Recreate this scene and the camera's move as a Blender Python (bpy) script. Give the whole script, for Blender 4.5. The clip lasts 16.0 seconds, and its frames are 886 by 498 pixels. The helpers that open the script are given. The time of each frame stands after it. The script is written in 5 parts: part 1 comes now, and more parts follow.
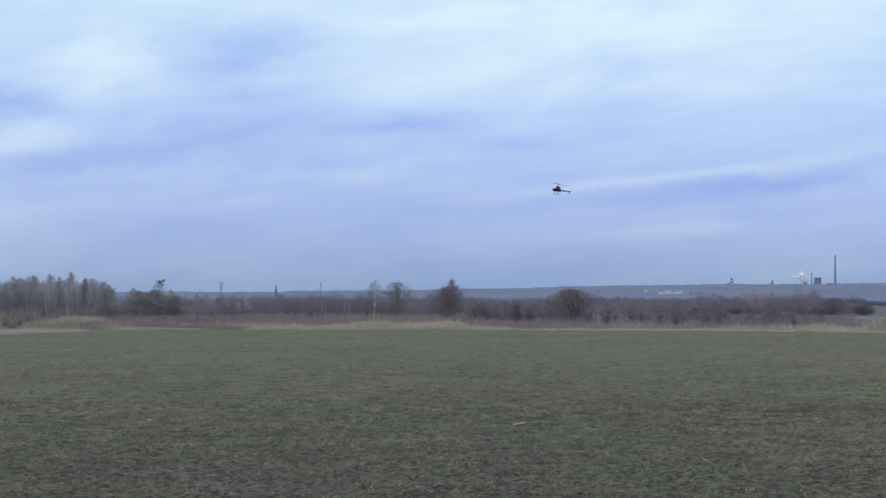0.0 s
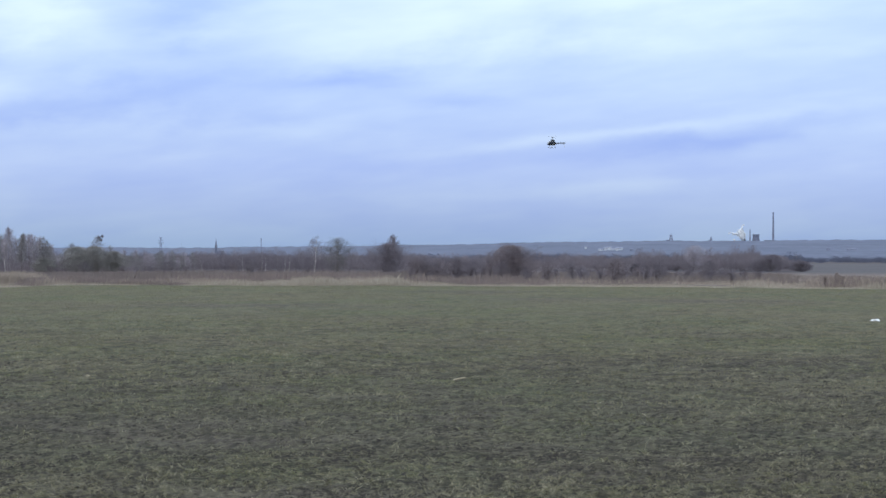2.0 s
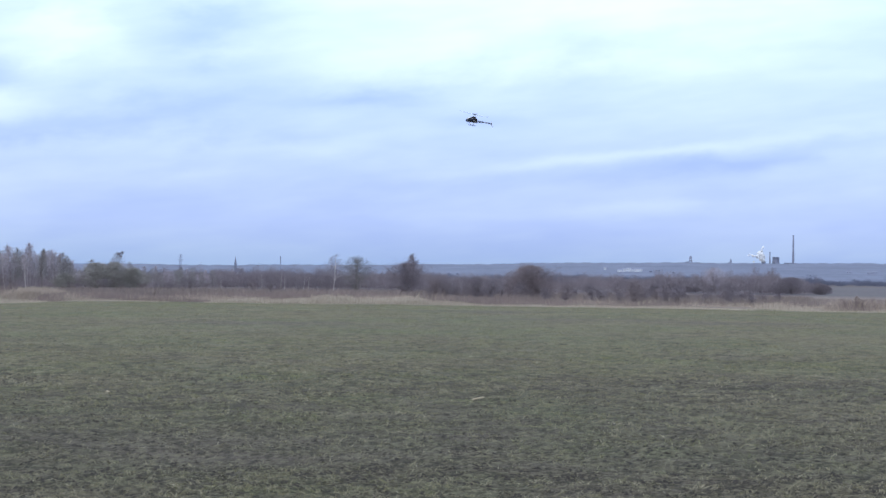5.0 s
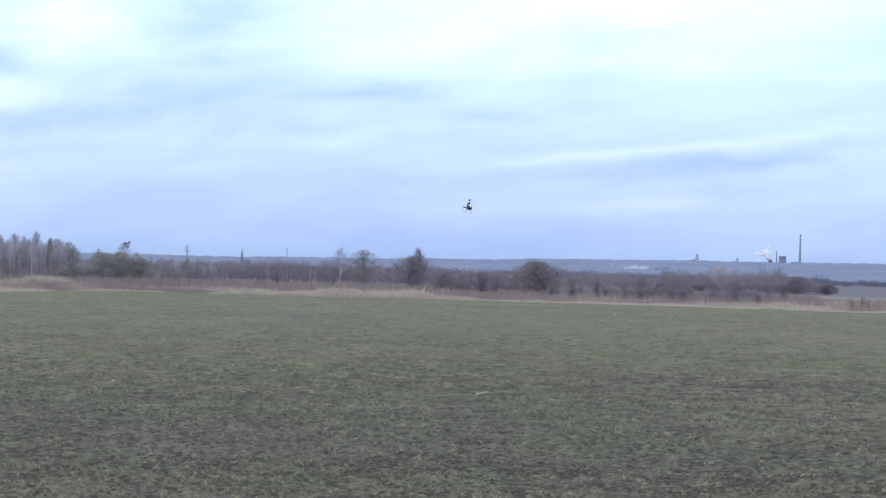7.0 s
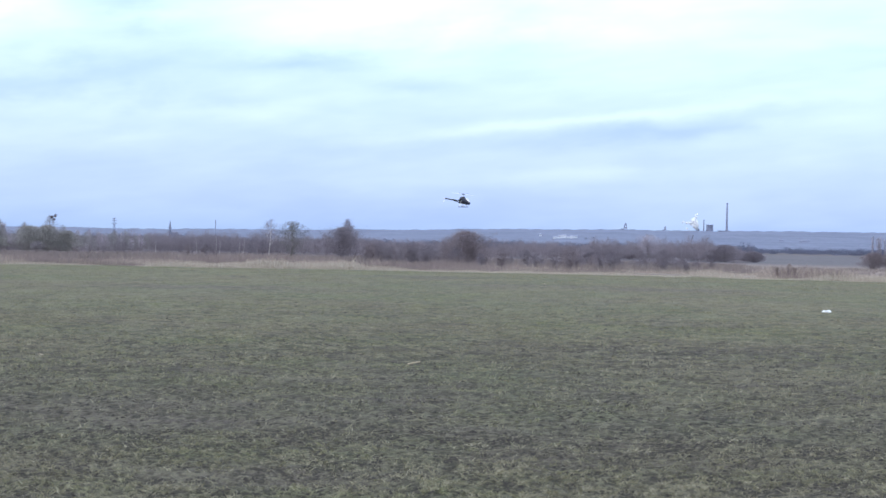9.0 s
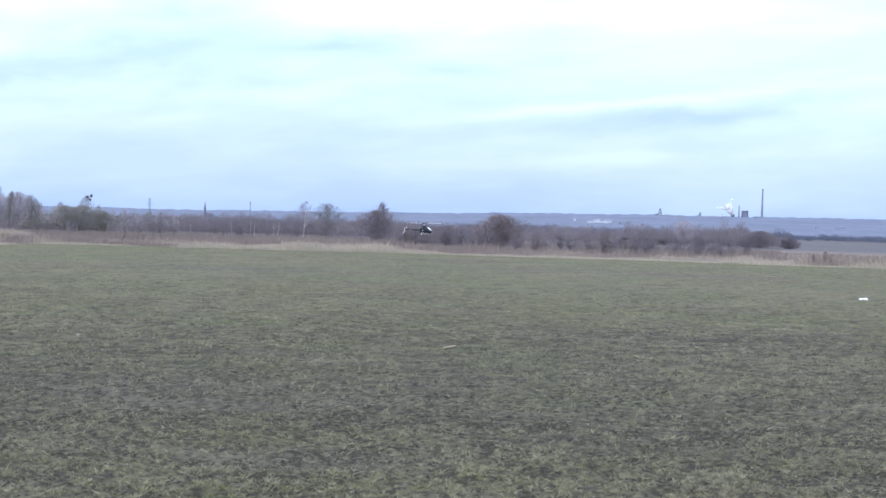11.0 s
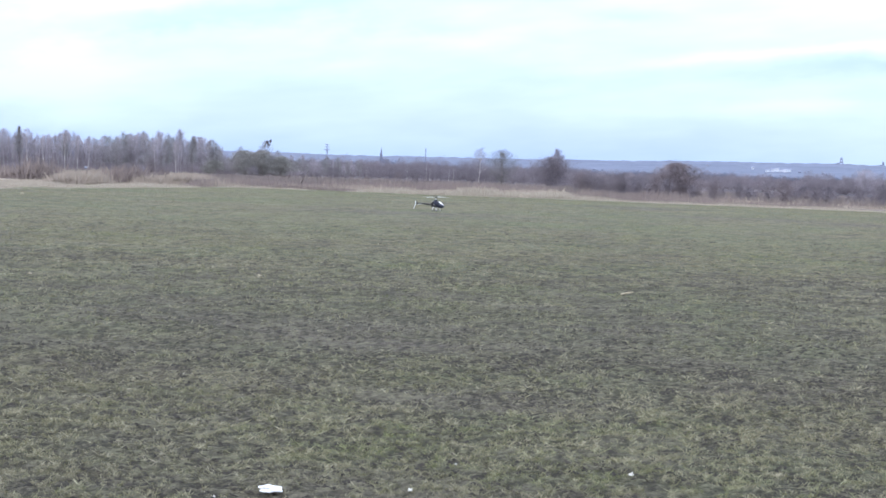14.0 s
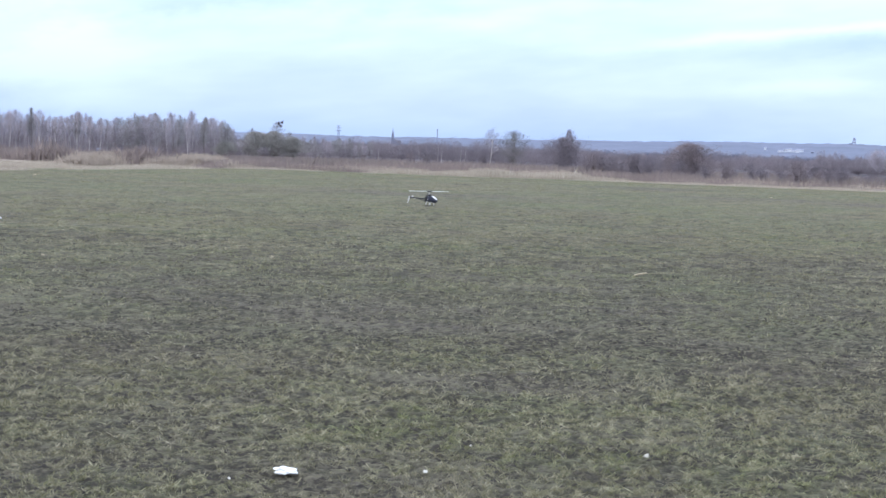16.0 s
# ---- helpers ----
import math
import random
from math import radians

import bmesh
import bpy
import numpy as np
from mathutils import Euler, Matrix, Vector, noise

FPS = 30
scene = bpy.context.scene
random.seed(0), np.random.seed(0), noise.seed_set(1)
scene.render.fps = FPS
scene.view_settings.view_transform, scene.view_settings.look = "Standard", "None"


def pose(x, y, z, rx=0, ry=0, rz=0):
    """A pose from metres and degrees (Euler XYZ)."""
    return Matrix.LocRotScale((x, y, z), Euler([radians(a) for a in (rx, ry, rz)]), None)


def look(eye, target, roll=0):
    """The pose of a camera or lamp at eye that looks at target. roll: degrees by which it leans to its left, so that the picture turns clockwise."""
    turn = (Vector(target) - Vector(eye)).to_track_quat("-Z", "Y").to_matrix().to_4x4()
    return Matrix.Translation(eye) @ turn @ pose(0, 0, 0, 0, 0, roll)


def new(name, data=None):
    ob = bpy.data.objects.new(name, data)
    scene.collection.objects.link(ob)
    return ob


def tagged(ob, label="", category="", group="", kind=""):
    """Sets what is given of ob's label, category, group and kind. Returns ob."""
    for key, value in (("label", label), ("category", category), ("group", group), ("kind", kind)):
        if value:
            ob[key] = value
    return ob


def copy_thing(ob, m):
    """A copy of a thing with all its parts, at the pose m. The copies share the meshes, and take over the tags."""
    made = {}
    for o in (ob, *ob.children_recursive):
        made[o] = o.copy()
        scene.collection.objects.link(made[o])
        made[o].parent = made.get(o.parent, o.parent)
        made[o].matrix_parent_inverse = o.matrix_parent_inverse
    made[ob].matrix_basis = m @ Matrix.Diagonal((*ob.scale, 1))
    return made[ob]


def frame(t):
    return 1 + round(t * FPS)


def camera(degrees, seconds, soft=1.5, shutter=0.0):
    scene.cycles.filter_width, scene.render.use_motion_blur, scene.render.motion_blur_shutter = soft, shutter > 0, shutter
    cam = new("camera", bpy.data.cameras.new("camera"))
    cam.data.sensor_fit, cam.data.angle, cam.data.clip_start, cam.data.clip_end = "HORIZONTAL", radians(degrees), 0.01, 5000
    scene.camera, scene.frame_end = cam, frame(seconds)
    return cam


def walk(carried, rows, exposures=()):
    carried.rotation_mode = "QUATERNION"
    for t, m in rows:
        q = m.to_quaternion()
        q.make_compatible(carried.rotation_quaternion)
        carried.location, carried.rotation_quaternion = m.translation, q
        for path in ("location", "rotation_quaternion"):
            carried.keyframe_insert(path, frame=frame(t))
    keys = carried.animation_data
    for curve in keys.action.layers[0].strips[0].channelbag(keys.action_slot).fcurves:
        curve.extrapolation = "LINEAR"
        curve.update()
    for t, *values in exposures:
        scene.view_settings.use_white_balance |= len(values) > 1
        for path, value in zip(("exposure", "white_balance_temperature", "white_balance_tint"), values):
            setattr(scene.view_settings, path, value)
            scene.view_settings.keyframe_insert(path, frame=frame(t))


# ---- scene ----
# ---- camera ----
cam = camera(30.25, 16.0, soft=1.5, shutter=0.2)
ROWS = [
    (0.0, 0.033, -0.004, 1.606, 0.009, 1.432, -0.094),
    (0.5, 0.025, 0.001, 1.604, -0.265, 1.021, -0.127),
    (1.0, 0.028, -0.005, 1.602, -0.833, 0.525, -0.543),
    (1.5, 0.038, -0.012, 1.600, -1.405, -0.433, -0.292),
    (2.0, 0.040, -0.011, 1.600, -2.061, -0.093, -0.177),
    (2.5, 0.048, -0.013, 1.602, -2.688, 0.312, 0.017),
    (3.0, 0.049, -0.015, 1.606, -2.851, 0.786, -0.045),
    (3.5, 0.037, -0.026, 1.596, -2.496, 0.668, 0.018),
    (6.0, 0.026, -0.049, 1.602, -0.736, 0.570, -1.343),
    (6.5, 0.022, -0.059, 1.601, -0.559, 0.537, -1.498),
    (7.0, 0.027, -0.065, 1.596, -1.162, 0.386, -1.536),
    (7.5, 0.032, -0.073, 1.598, -2.046, 0.041, -1.426),
    (8.0, 0.037, -0.069, 1.597, -2.993, -0.293, -1.243),
    (8.5, 0.031, -0.055, 1.588, -3.691, -0.444, -1.079),
    (11.0, -0.011, -0.021, 1.596, -2.477, -1.192, -1.640),
    (11.5, -0.007, 0.004, 1.597, -1.586, -1.271, -1.342),
    (12.0, -0.017, 0.017, 1.592, -1.068, -1.382, -1.507),
    (12.5, -0.027, 0.030, 1.577, -0.258, -1.811, -1.801),
    (13.0, -0.042, 0.037, 1.574, 1.086, -2.176, -2.044),
    (13.5, -0.049, 0.042, 1.568, 2.585, -2.661, -1.871),
    (14.0, -0.054, 0.051, 1.562, 3.545, -3.236, -2.059),
    (14.5, -0.061, 0.065, 1.559, 3.845, -3.651, -2.349),
    (15.0, -0.065, 0.073, 1.558, 3.823, -3.940, -2.484),
    (15.5, -0.067, 0.080, 1.560, 3.758, -3.953, -2.371),
    (16.0, -0.070, 0.076, 1.561, 3.934, -3.915, -1.966),
]
EXPOSURES = [(0.0, -0.17, 6650, 6), (1.5, -0.03, 6750, 6), (3.5, 0.15, 6800, 7), (6.0, 0.34, 6500, 10), (8.0, 0.46, 6500, 10), (11.0, 0.7, 6500, 10),
             (12.5, 0.78, 6550, 10), (14.0, 0.87, 6650, 10), (15.3, 0.86, 6700, 10), (16.0, 0.76, 6700, 10)]
walk(cam, [(t, pose(x, y, z, 90 + pitch, 0, yaw) @ pose(0, 0, 0, 0, 0, -roll)) for t, x, y, z, yaw, pitch, roll in ROWS], EXPOSURES)


# ---- node helpers ----
def put(tree, kind, operation="", data_type="", blend_type="", interpolation_type="", sky_type="", sun_disc=True, attribute_name=""):
    node = tree.nodes.new(kind)
    if operation:
        node.operation = operation
    if data_type:
        node.data_type = data_type
    if blend_type:
        node.blend_type = blend_type
    if interpolation_type:
        node.interpolation_type = interpolation_type
    if sky_type:
        node.sky_type, node.sun_disc = sky_type, sun_disc
    if attribute_name:
        node.attribute_name = attribute_name
    return node


def feed(tree, socket, value):
    if isinstance(value, bpy.types.NodeSocket):
        tree.links.new(value, socket)
    else:
        socket.default_value = value


def calc(tree, op, a, b=0.0, c=0.0):
    node = put(tree, "ShaderNodeMath", operation=op)
    for socket, value in zip(node.inputs, (a, b, c)):
        feed(tree, socket, value)
    return node.outputs[0]


def blend(tree, fac, a, b, mode="MIX"):
    node = put(tree, "ShaderNodeMix", data_type="RGBA", blend_type=mode)
    feed(tree, node.inputs[0], fac)
    feed(tree, node.inputs[6], a)
    feed(tree, node.inputs[7], b)
    return node.outputs[2]


def grain(tree, vector, scale, detail=4.0, rough=0.55, lo=0.35, hi=0.65):
    node = put(tree, "ShaderNodeTexNoise")
    feed(tree, node.inputs["Vector"], vector)
    node.inputs["Scale"].default_value = scale
    node.inputs["Detail"].default_value = detail
    node.inputs["Roughness"].default_value = rough
    span = put(tree, "ShaderNodeMapRange", interpolation_type="SMOOTHSTEP")
    feed(tree, span.inputs[0], node.outputs[0])
    span.inputs[1].default_value, span.inputs[2].default_value = lo, hi
    return span.outputs[0]


# ---- world: a thin, streaky overcast over a blue sky ----
SUN_EL, SUN_AZ = 24.0, 215.0
world = bpy.data.worlds.new("overcast")
scene.world = world
world.use_nodes = True
wt = world.node_tree
wt.nodes.clear()
sky = put(wt, "ShaderNodeTexSky", sky_type="NISHITA", sun_disc=False)
sky.sun_elevation, sky.sun_rotation = radians(SUN_EL), radians(SUN_AZ)
aim = put(wt, "ShaderNodeTexCoord").outputs["Generated"]
axes = put(wt, "ShaderNodeSeparateXYZ")
wt.links.new(aim, axes.inputs[0])
AZ = calc(wt, "MULTIPLY", calc(wt, "ARCTAN2", axes.outputs[0], axes.outputs[1]), 57.2958)
EL = calc(wt, "MULTIPLY", calc(wt, "ARCSINE", axes.outputs[2]), 57.2958)


def layer_noise(su, sv, tilt, detail, lo, hi, shift=0.0):
    v = calc(wt, "SUBTRACT", EL, calc(wt, "MULTIPLY", AZ, tilt))
    vec = put(wt, "ShaderNodeCombineXYZ")
    feed(wt, vec.inputs[0], calc(wt, "MULTIPLY", AZ, su))
    feed(wt, vec.inputs[1], calc(wt, "MULTIPLY", v, sv))
    vec.inputs[2].default_value = shift
    return grain(wt, vec.outputs[0], 1.0, detail, 0.55, lo, hi)


def patch(az, el, wide, high, tilt, amount):
    """A soft streak of cloud: amount above zero is brighter, below zero is darker."""
    du = calc(wt, "DIVIDE", calc(wt, "SUBTRACT", AZ, az), wide)
    lean = calc(wt, "MULTIPLY", calc(wt, "SUBTRACT", AZ, az), tilt)
    dv = calc(wt, "DIVIDE", calc(wt, "SUBTRACT", calc(wt, "SUBTRACT", EL, el), lean), high)
    dv = calc(wt, "ADD", dv, WARP)
    rr = calc(wt, "ADD", calc(wt, "MULTIPLY", du, du), calc(wt, "MULTIPLY", dv, dv))
    return calc(wt, "MULTIPLY", calc(wt, "EXPONENT", calc(wt, "MULTIPLY", rr, -1.0)), amount)


WARP = calc(wt, "MULTIPLY", calc(wt, "SUBTRACT", layer_noise(0.3, 0.6, 0.08, 4.0, 0.2, 0.8, 4.0), 0.5), 1.5)
CLOUD_STREAKS = [
    (-7.0, 8.0, 2.6, 1.3, 0.0, -0.55), (-8.2, 5.1, 4.0, 0.9, 0.05, -0.5), (-14.6, 6.4, 1.8, 0.45, -0.05, -0.6),
    (-11.5, 7.7, 2.3, 1.0, 0.0, 0.6), (-14.5, 5.1, 2.2, 0.55, 0.1, 0.6), (0.5, 7.2, 4.5, 0.9, 0.05, 0.3), (-13.2, 4.3, 2.6, 0.4, 0.14, -0.45),
    (-1.0, 5.75, 2.6, 0.35, 0.06, -0.45), (2.3, 5.1, 1.7, 0.25, -0.05, -0.35), (8.0, 3.95, 6.0, 0.2, 0.11, 0.55),
    (11.5, 3.75, 5.0, 0.32, 0.13, -0.5), (9.5, 2.1, 7.0, 0.3, 0.05, 0.25), (5.0, 8.6, 8.0, 1.6, 0.0, 0.4),
    (-3.5, 4.0, 2.6, 0.3, 0.05, 0.3), (-17.5, 2.2, 4.5, 2.4, 0.0, 0.5), (-7.0, 2.9, 5.0, 0.35, 0.04, 0.2), (0.0, 3.0, 4.5, 0.5, 0.04, -0.25),
]
tone = calc(wt, "MULTIPLY", calc(wt, "SUBTRACT", layer_noise(0.13, 0.5, 0.07, 3.0, 0.25, 0.75), 0.5), 0.4)
tone = calc(wt, "ADD", tone, calc(wt, "MULTIPLY", calc(wt, "SUBTRACT", layer_noise(0.3, 1.6, 0.09, 4.0, 0.25, 0.75, 9.0), 0.5), 0.14))
for streak in CLOUD_STREAKS:
    tone = calc(wt, "ADD", tone, patch(*streak))
tone = calc(wt, "ADD", calc(wt, "MULTIPLY", tone, 0.7), 0.5)
tone_ramp = put(wt, "ShaderNodeValToRGB")
feed(wt, tone_ramp.inputs[0], tone)
for spot, (at, col) in zip((0, 1), ((0.1, (0.42, 0.59, 0.98, 1)), (0.9, (0.74, 0.925, 1.06, 1)))):
    tone_ramp.color_ramp.elements[spot].position, tone_ramp.color_ramp.elements[spot].color = at, col
height = put(wt, "ShaderNodeValToRGB")
feed(wt, height.inputs[0], calc(wt, "DIVIDE", EL, 90.0))
RISE = [(0.0, (0.53, 0.585, 0.74, 1)), (0.014, (0.63, 0.66, 0.87, 1)), (0.03, (0.74, 0.75, 1.0, 1)), (0.067, (0.94, 0.945, 1.12, 1)), (0.11, (1.25, 1.22, 1.18, 1)), (0.25, (1.6, 1.42, 1.3, 1)), (0.6, (2.5, 2.12, 1.88, 1)), (1.0, (2.8, 2.4, 2.1, 1))]
for at, col in RISE[1:-1]:
    height.color_ramp.elements.new(at)
for element, (at, col) in zip(height.color_ramp.elements, RISE):
    element.position, element.color = at, col
clouds = blend(wt, 1.0, tone_ramp.outputs[0], height.outputs[0], "MULTIPLY")
clear = blend(wt, 1.0, sky.outputs[0], (0.1, 0.1, 0.1, 1), "MULTIPLY")
back = put(wt, "ShaderNodeBackground")
feed(wt, back.inputs[0], blend(wt, 0.88, clear, clouds))
back.inputs[1].default_value = 1.0
wt.links.new(back.outputs[0], put(wt, "ShaderNodeOutputWorld").inputs[0])

sun = new("sun", bpy.data.lights.new("sun", "SUN"))
sun.data.energy, sun.data.angle, sun.data.color = 0.6, radians(20), (1.0, 0.96, 0.9)
sun.matrix_basis = look((0, 0, 50), (-math.sin(radians(SUN_AZ)) * 50, -math.cos(radians(SUN_AZ)) * 50, 50 - 50 * math.tan(radians(SUN_EL))))


# ---- materials ----
def material(name, light, dark, scale=8.0, rough=0.8, metal=0.0, bump=0.3, fine=6.0, vary=0.15, spec=0.3):
    """Two tones mixed by noise at two scales, with a fine relief and a little difference from piece to piece."""
    m = bpy.data.materials.new(name)
    m.use_nodes = True
    t = m.node_tree
    bsdf = t.nodes["Principled BSDF"]
    at = put(t, "ShaderNodeTexCoord").outputs["Object"]
    a, b = grain(t, at, scale), grain(t, at, scale * fine, 6.0)
    col = blend(t, a, (*dark, 1), (*light, 1))
    col = blend(t, calc(t, "MULTIPLY", b, 0.35), col, (*[c * 0.6 for c in dark], 1))
    own = put(t, "ShaderNodeNewGeometry").outputs["Random Per Island"]
    hsv = put(t, "ShaderNodeHueSaturation")
    feed(t, hsv.inputs["Value"], calc(t, "MULTIPLY_ADD", own, vary * 2, 1 - vary))
    feed(t, hsv.inputs["Color"], col)
    t.links.new(hsv.outputs[0], bsdf.inputs["Base Color"])
    bsdf.inputs["Roughness"].default_value, bsdf.inputs["Metallic"].default_value = rough, metal
    bsdf.inputs["Specular IOR Level"].default_value = spec
    if bump:
        relief = put(t, "ShaderNodeBump")
        relief.inputs["Strength"].default_value, relief.inputs["Distance"].default_value = bump, 0.01
        feed(t, relief.inputs["Height"], b)
        t.links.new(relief.outputs[0], bsdf.inputs["Normal"])
    return m


def sward_patches(t):
    """Where the sward is greener, where it is worn to bare soil and where it is bleached: three masks over the plan."""
    flat = put(t, "ShaderNodeVectorMath", operation="MULTIPLY")
    feed(t, flat.inputs[0], put(t, "ShaderNodeTexCoord").outputs["Object"])
    flat.inputs[1].default_value = (0.8, 1.0, 0)
    at = flat.outputs[0]
    green = calc(t, "MULTIPLY", grain(t, at, 0.2, 6.0, 0.72, 0.42, 0.68), grain(t, at, 4.0, 5.0, 0.75, 0.38, 0.62))
    bare = calc(t, "MULTIPLY", grain(t, at, 0.5, 6.0, 0.7, 0.45, 0.68), grain(t, at, 6.0, 5.0, 0.75, 0.38, 0.62))
    pale = calc(t, "MULTIPLY", grain(t, at, 0.9, 5.0, 0.65, 0.47, 0.68), grain(t, at, 5.5, 4.0, 0.65, 0.35, 0.6))
    return at, green, bare, pale


def ground_material():
    """Worn winter grass with muddy and mossy patches; dry straw beyond the mown field, dark woods in the distance."""
    m = bpy.data.materials.new("winter_field")
    m.use_nodes = True
    t = m.node_tree
    bsdf = t.nodes["Principled BSDF"]
    at = put(t, "ShaderNodeTexCoord").outputs["Object"]
    large, mid, small, tiny = grain(t, at, 0.16, 3.0, 0.6, 0.38, 0.62), grain(t, at, 0.9, 5.0, 0.6, 0.36, 0.64), grain(t, at, 6.0, 5.0, 0.6), grain(t, at, 38.0, 5.0, 0.7)
    clod, fleck = grain(t, at, 13.0, 5.0, 0.75, 0.42, 0.58), grain(t, at, 60.0, 4.0, 0.75, 0.46, 0.58)
    worn = put(t, "ShaderNodeAttribute", attribute_name="worn").outputs["Fac"]
    grass = blend(t, small, (0.1, 0.095, 0.06, 1), (0.178, 0.166, 0.108, 1))
    grass = blend(t, calc(t, "MULTIPLY", large, 0.65), grass, (0.096, 0.122, 0.066, 1))
    mud = blend(t, tiny, (0.056, 0.047, 0.044, 1), (0.142, 0.122, 0.112, 1))
    field = blend(t, calc(t, "MULTIPLY", mid, calc(t, "MULTIPLY_ADD", worn, 0.4, 0.3)), grass, mud)
    field = blend(t, calc(t, "MULTIPLY", put(t, "ShaderNodeAttribute", attribute_name="mud").outputs["Fac"], 0.85), field, mud)
    # Dark clods; their strength also stands for small shadows in the sward.
    field = blend(t, calc(t, "MULTIPLY", clod, calc(t, "MULTIPLY_ADD", worn, 0.78, 0.2)), field, (0.024, 0.022, 0.019, 1))
    field = blend(t, calc(t, "MULTIPLY", fleck, 0.4), field, (0.25, 0.232, 0.172, 1))
    _, green, bare, pale = sward_patches(t)
    field = blend(t, calc(t, "MULTIPLY", green, 0.6), field, blend(t, small, (0.06, 0.075, 0.04, 1), (0.118, 0.136, 0.078, 1)))
    field = blend(t, calc(t, "MULTIPLY", pale, 0.45), field, (0.215, 0.2, 0.15, 1))
    field = blend(t, calc(t, "MULTIPLY", bare, 0.8), field, mud)
    # The nearer ground is darkened again, so gaps between blades show.
    field = blend(t, calc(t, "MULTIPLY", worn, 0.22), field, blend(t, 1.0, field, (0.42, 0.42, 0.42, 1), "MULTIPLY"))
    # Gaps between tufts: soil, darkened as if in shade; tops lightened as if lit.
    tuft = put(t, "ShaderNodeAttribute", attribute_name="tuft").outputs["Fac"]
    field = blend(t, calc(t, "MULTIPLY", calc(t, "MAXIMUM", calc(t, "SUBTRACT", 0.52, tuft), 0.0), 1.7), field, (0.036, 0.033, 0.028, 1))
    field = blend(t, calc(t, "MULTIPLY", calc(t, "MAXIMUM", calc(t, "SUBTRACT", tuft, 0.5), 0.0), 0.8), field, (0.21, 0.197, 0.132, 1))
    straw = blend(t, mid, (0.33, 0.285, 0.24, 1), (0.20, 0.16, 0.14, 1))
    weedy = put(t, "ShaderNodeAttribute", attribute_name="weedy").outputs["Fac"]
    straw = blend(t, weedy, straw, blend(t, mid, (0.155, 0.122, 0.112, 1), (0.105, 0.082, 0.08, 1)))
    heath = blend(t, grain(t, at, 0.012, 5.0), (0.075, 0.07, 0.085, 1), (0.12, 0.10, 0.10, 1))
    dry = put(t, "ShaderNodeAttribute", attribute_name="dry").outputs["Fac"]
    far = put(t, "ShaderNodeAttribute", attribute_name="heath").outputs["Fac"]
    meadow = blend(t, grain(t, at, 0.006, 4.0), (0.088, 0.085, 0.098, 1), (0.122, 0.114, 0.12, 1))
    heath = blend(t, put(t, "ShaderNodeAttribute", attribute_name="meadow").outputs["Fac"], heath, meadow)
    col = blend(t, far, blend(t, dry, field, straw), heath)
    t.links.new(col, bsdf.inputs["Base Color"])
    bsdf.inputs["Roughness"].default_value = 0.95
    bsdf.inputs["Specular IOR Level"].default_value = 0.1
    relief = put(t, "ShaderNodeBump")
    relief.inputs["Strength"].default_value, relief.inputs["Distance"].default_value = 0.9, 0.02
    feed(t, relief.inputs["Height"], calc(t, "ADD", calc(t, "MULTIPLY", tiny, 0.5), small))
    t.links.new(relief.outputs[0], bsdf.inputs["Normal"])
    return m


def blade_material(name, tones, lawn=False):
    """Grass and reed stems: each blade takes one tone of the ramp."""
    m = bpy.data.materials.new(name)
    m.use_nodes = True
    t = m.node_tree
    bsdf = t.nodes["Principled BSDF"]
    ramp = put(t, "ShaderNodeValToRGB")
    for _ in tones[2:]:
        ramp.color_ramp.elements.new(0.5)
    for k, (element, tone_col) in enumerate(zip(ramp.color_ramp.elements, tones)):
        element.position, element.color = k / (len(tones) - 1), (*tone_col, 1)
    own = put(t, "ShaderNodeNewGeometry").outputs["Random Per Island"]
    at, green, bare, pale = sward_patches(t)
    area, tuft = grain(t, at, 0.7, 4.0, 0.6, 0.3, 0.7), grain(t, at, 8.0, 4.0, 0.65, 0.38, 0.62)
    mixed = calc(t, "ADD", calc(t, "MULTIPLY", own, 0.5), calc(t, "ADD", calc(t, "MULTIPLY", area, 0.16), calc(t, "MULTIPLY", tuft, 0.34)))
    if lawn:
        # Blades on tuft tops get lighter tones, as lit; those in gaps darker ones.
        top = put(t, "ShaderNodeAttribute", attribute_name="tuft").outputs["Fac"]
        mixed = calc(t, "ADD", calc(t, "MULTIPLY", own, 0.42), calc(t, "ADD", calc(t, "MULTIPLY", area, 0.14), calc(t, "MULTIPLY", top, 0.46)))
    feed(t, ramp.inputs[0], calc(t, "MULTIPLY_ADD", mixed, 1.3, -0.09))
    col = ramp.outputs[0]
    if lawn:
        col = blend(t, calc(t, "MULTIPLY", green, 0.9), col, blend(t, 1.0, col, (0.72, 0.93, 0.55, 1), "MULTIPLY"))
        col = blend(t, calc(t, "MULTIPLY", pale, 0.4), col, (0.27, 0.25, 0.19, 1))
        col = blend(t, calc(t, "MULTIPLY", bare, 0.65), col, (0.085, 0.076, 0.072, 1))
    t.links.new(col, bsdf.inputs["Base Color"])
    bsdf.inputs["Roughness"].default_value = 0.85
    bsdf.inputs["Specular IOR Level"].default_value = 0.15
    return m


GROUND = ground_material()
# Far blades are paler: their brightness at a grazing angle is in the tones.
GRASS_FAR = blade_material("grass_sward", [(0.135, 0.136, 0.078), (0.195, 0.19, 0.112), (0.245, 0.226, 0.148), (0.31, 0.28, 0.195)], True)
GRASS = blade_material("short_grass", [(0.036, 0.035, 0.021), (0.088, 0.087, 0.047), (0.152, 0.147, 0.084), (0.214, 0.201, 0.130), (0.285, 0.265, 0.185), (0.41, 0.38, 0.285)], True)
# Soil tone kept near black, so that crumbs also read as shade between tufts.
SOIL_SHADE = material("soil_and_gap_shade", (0.042, 0.036, 0.028), (0.022, 0.019, 0.016), 20.0, vary=0.35)
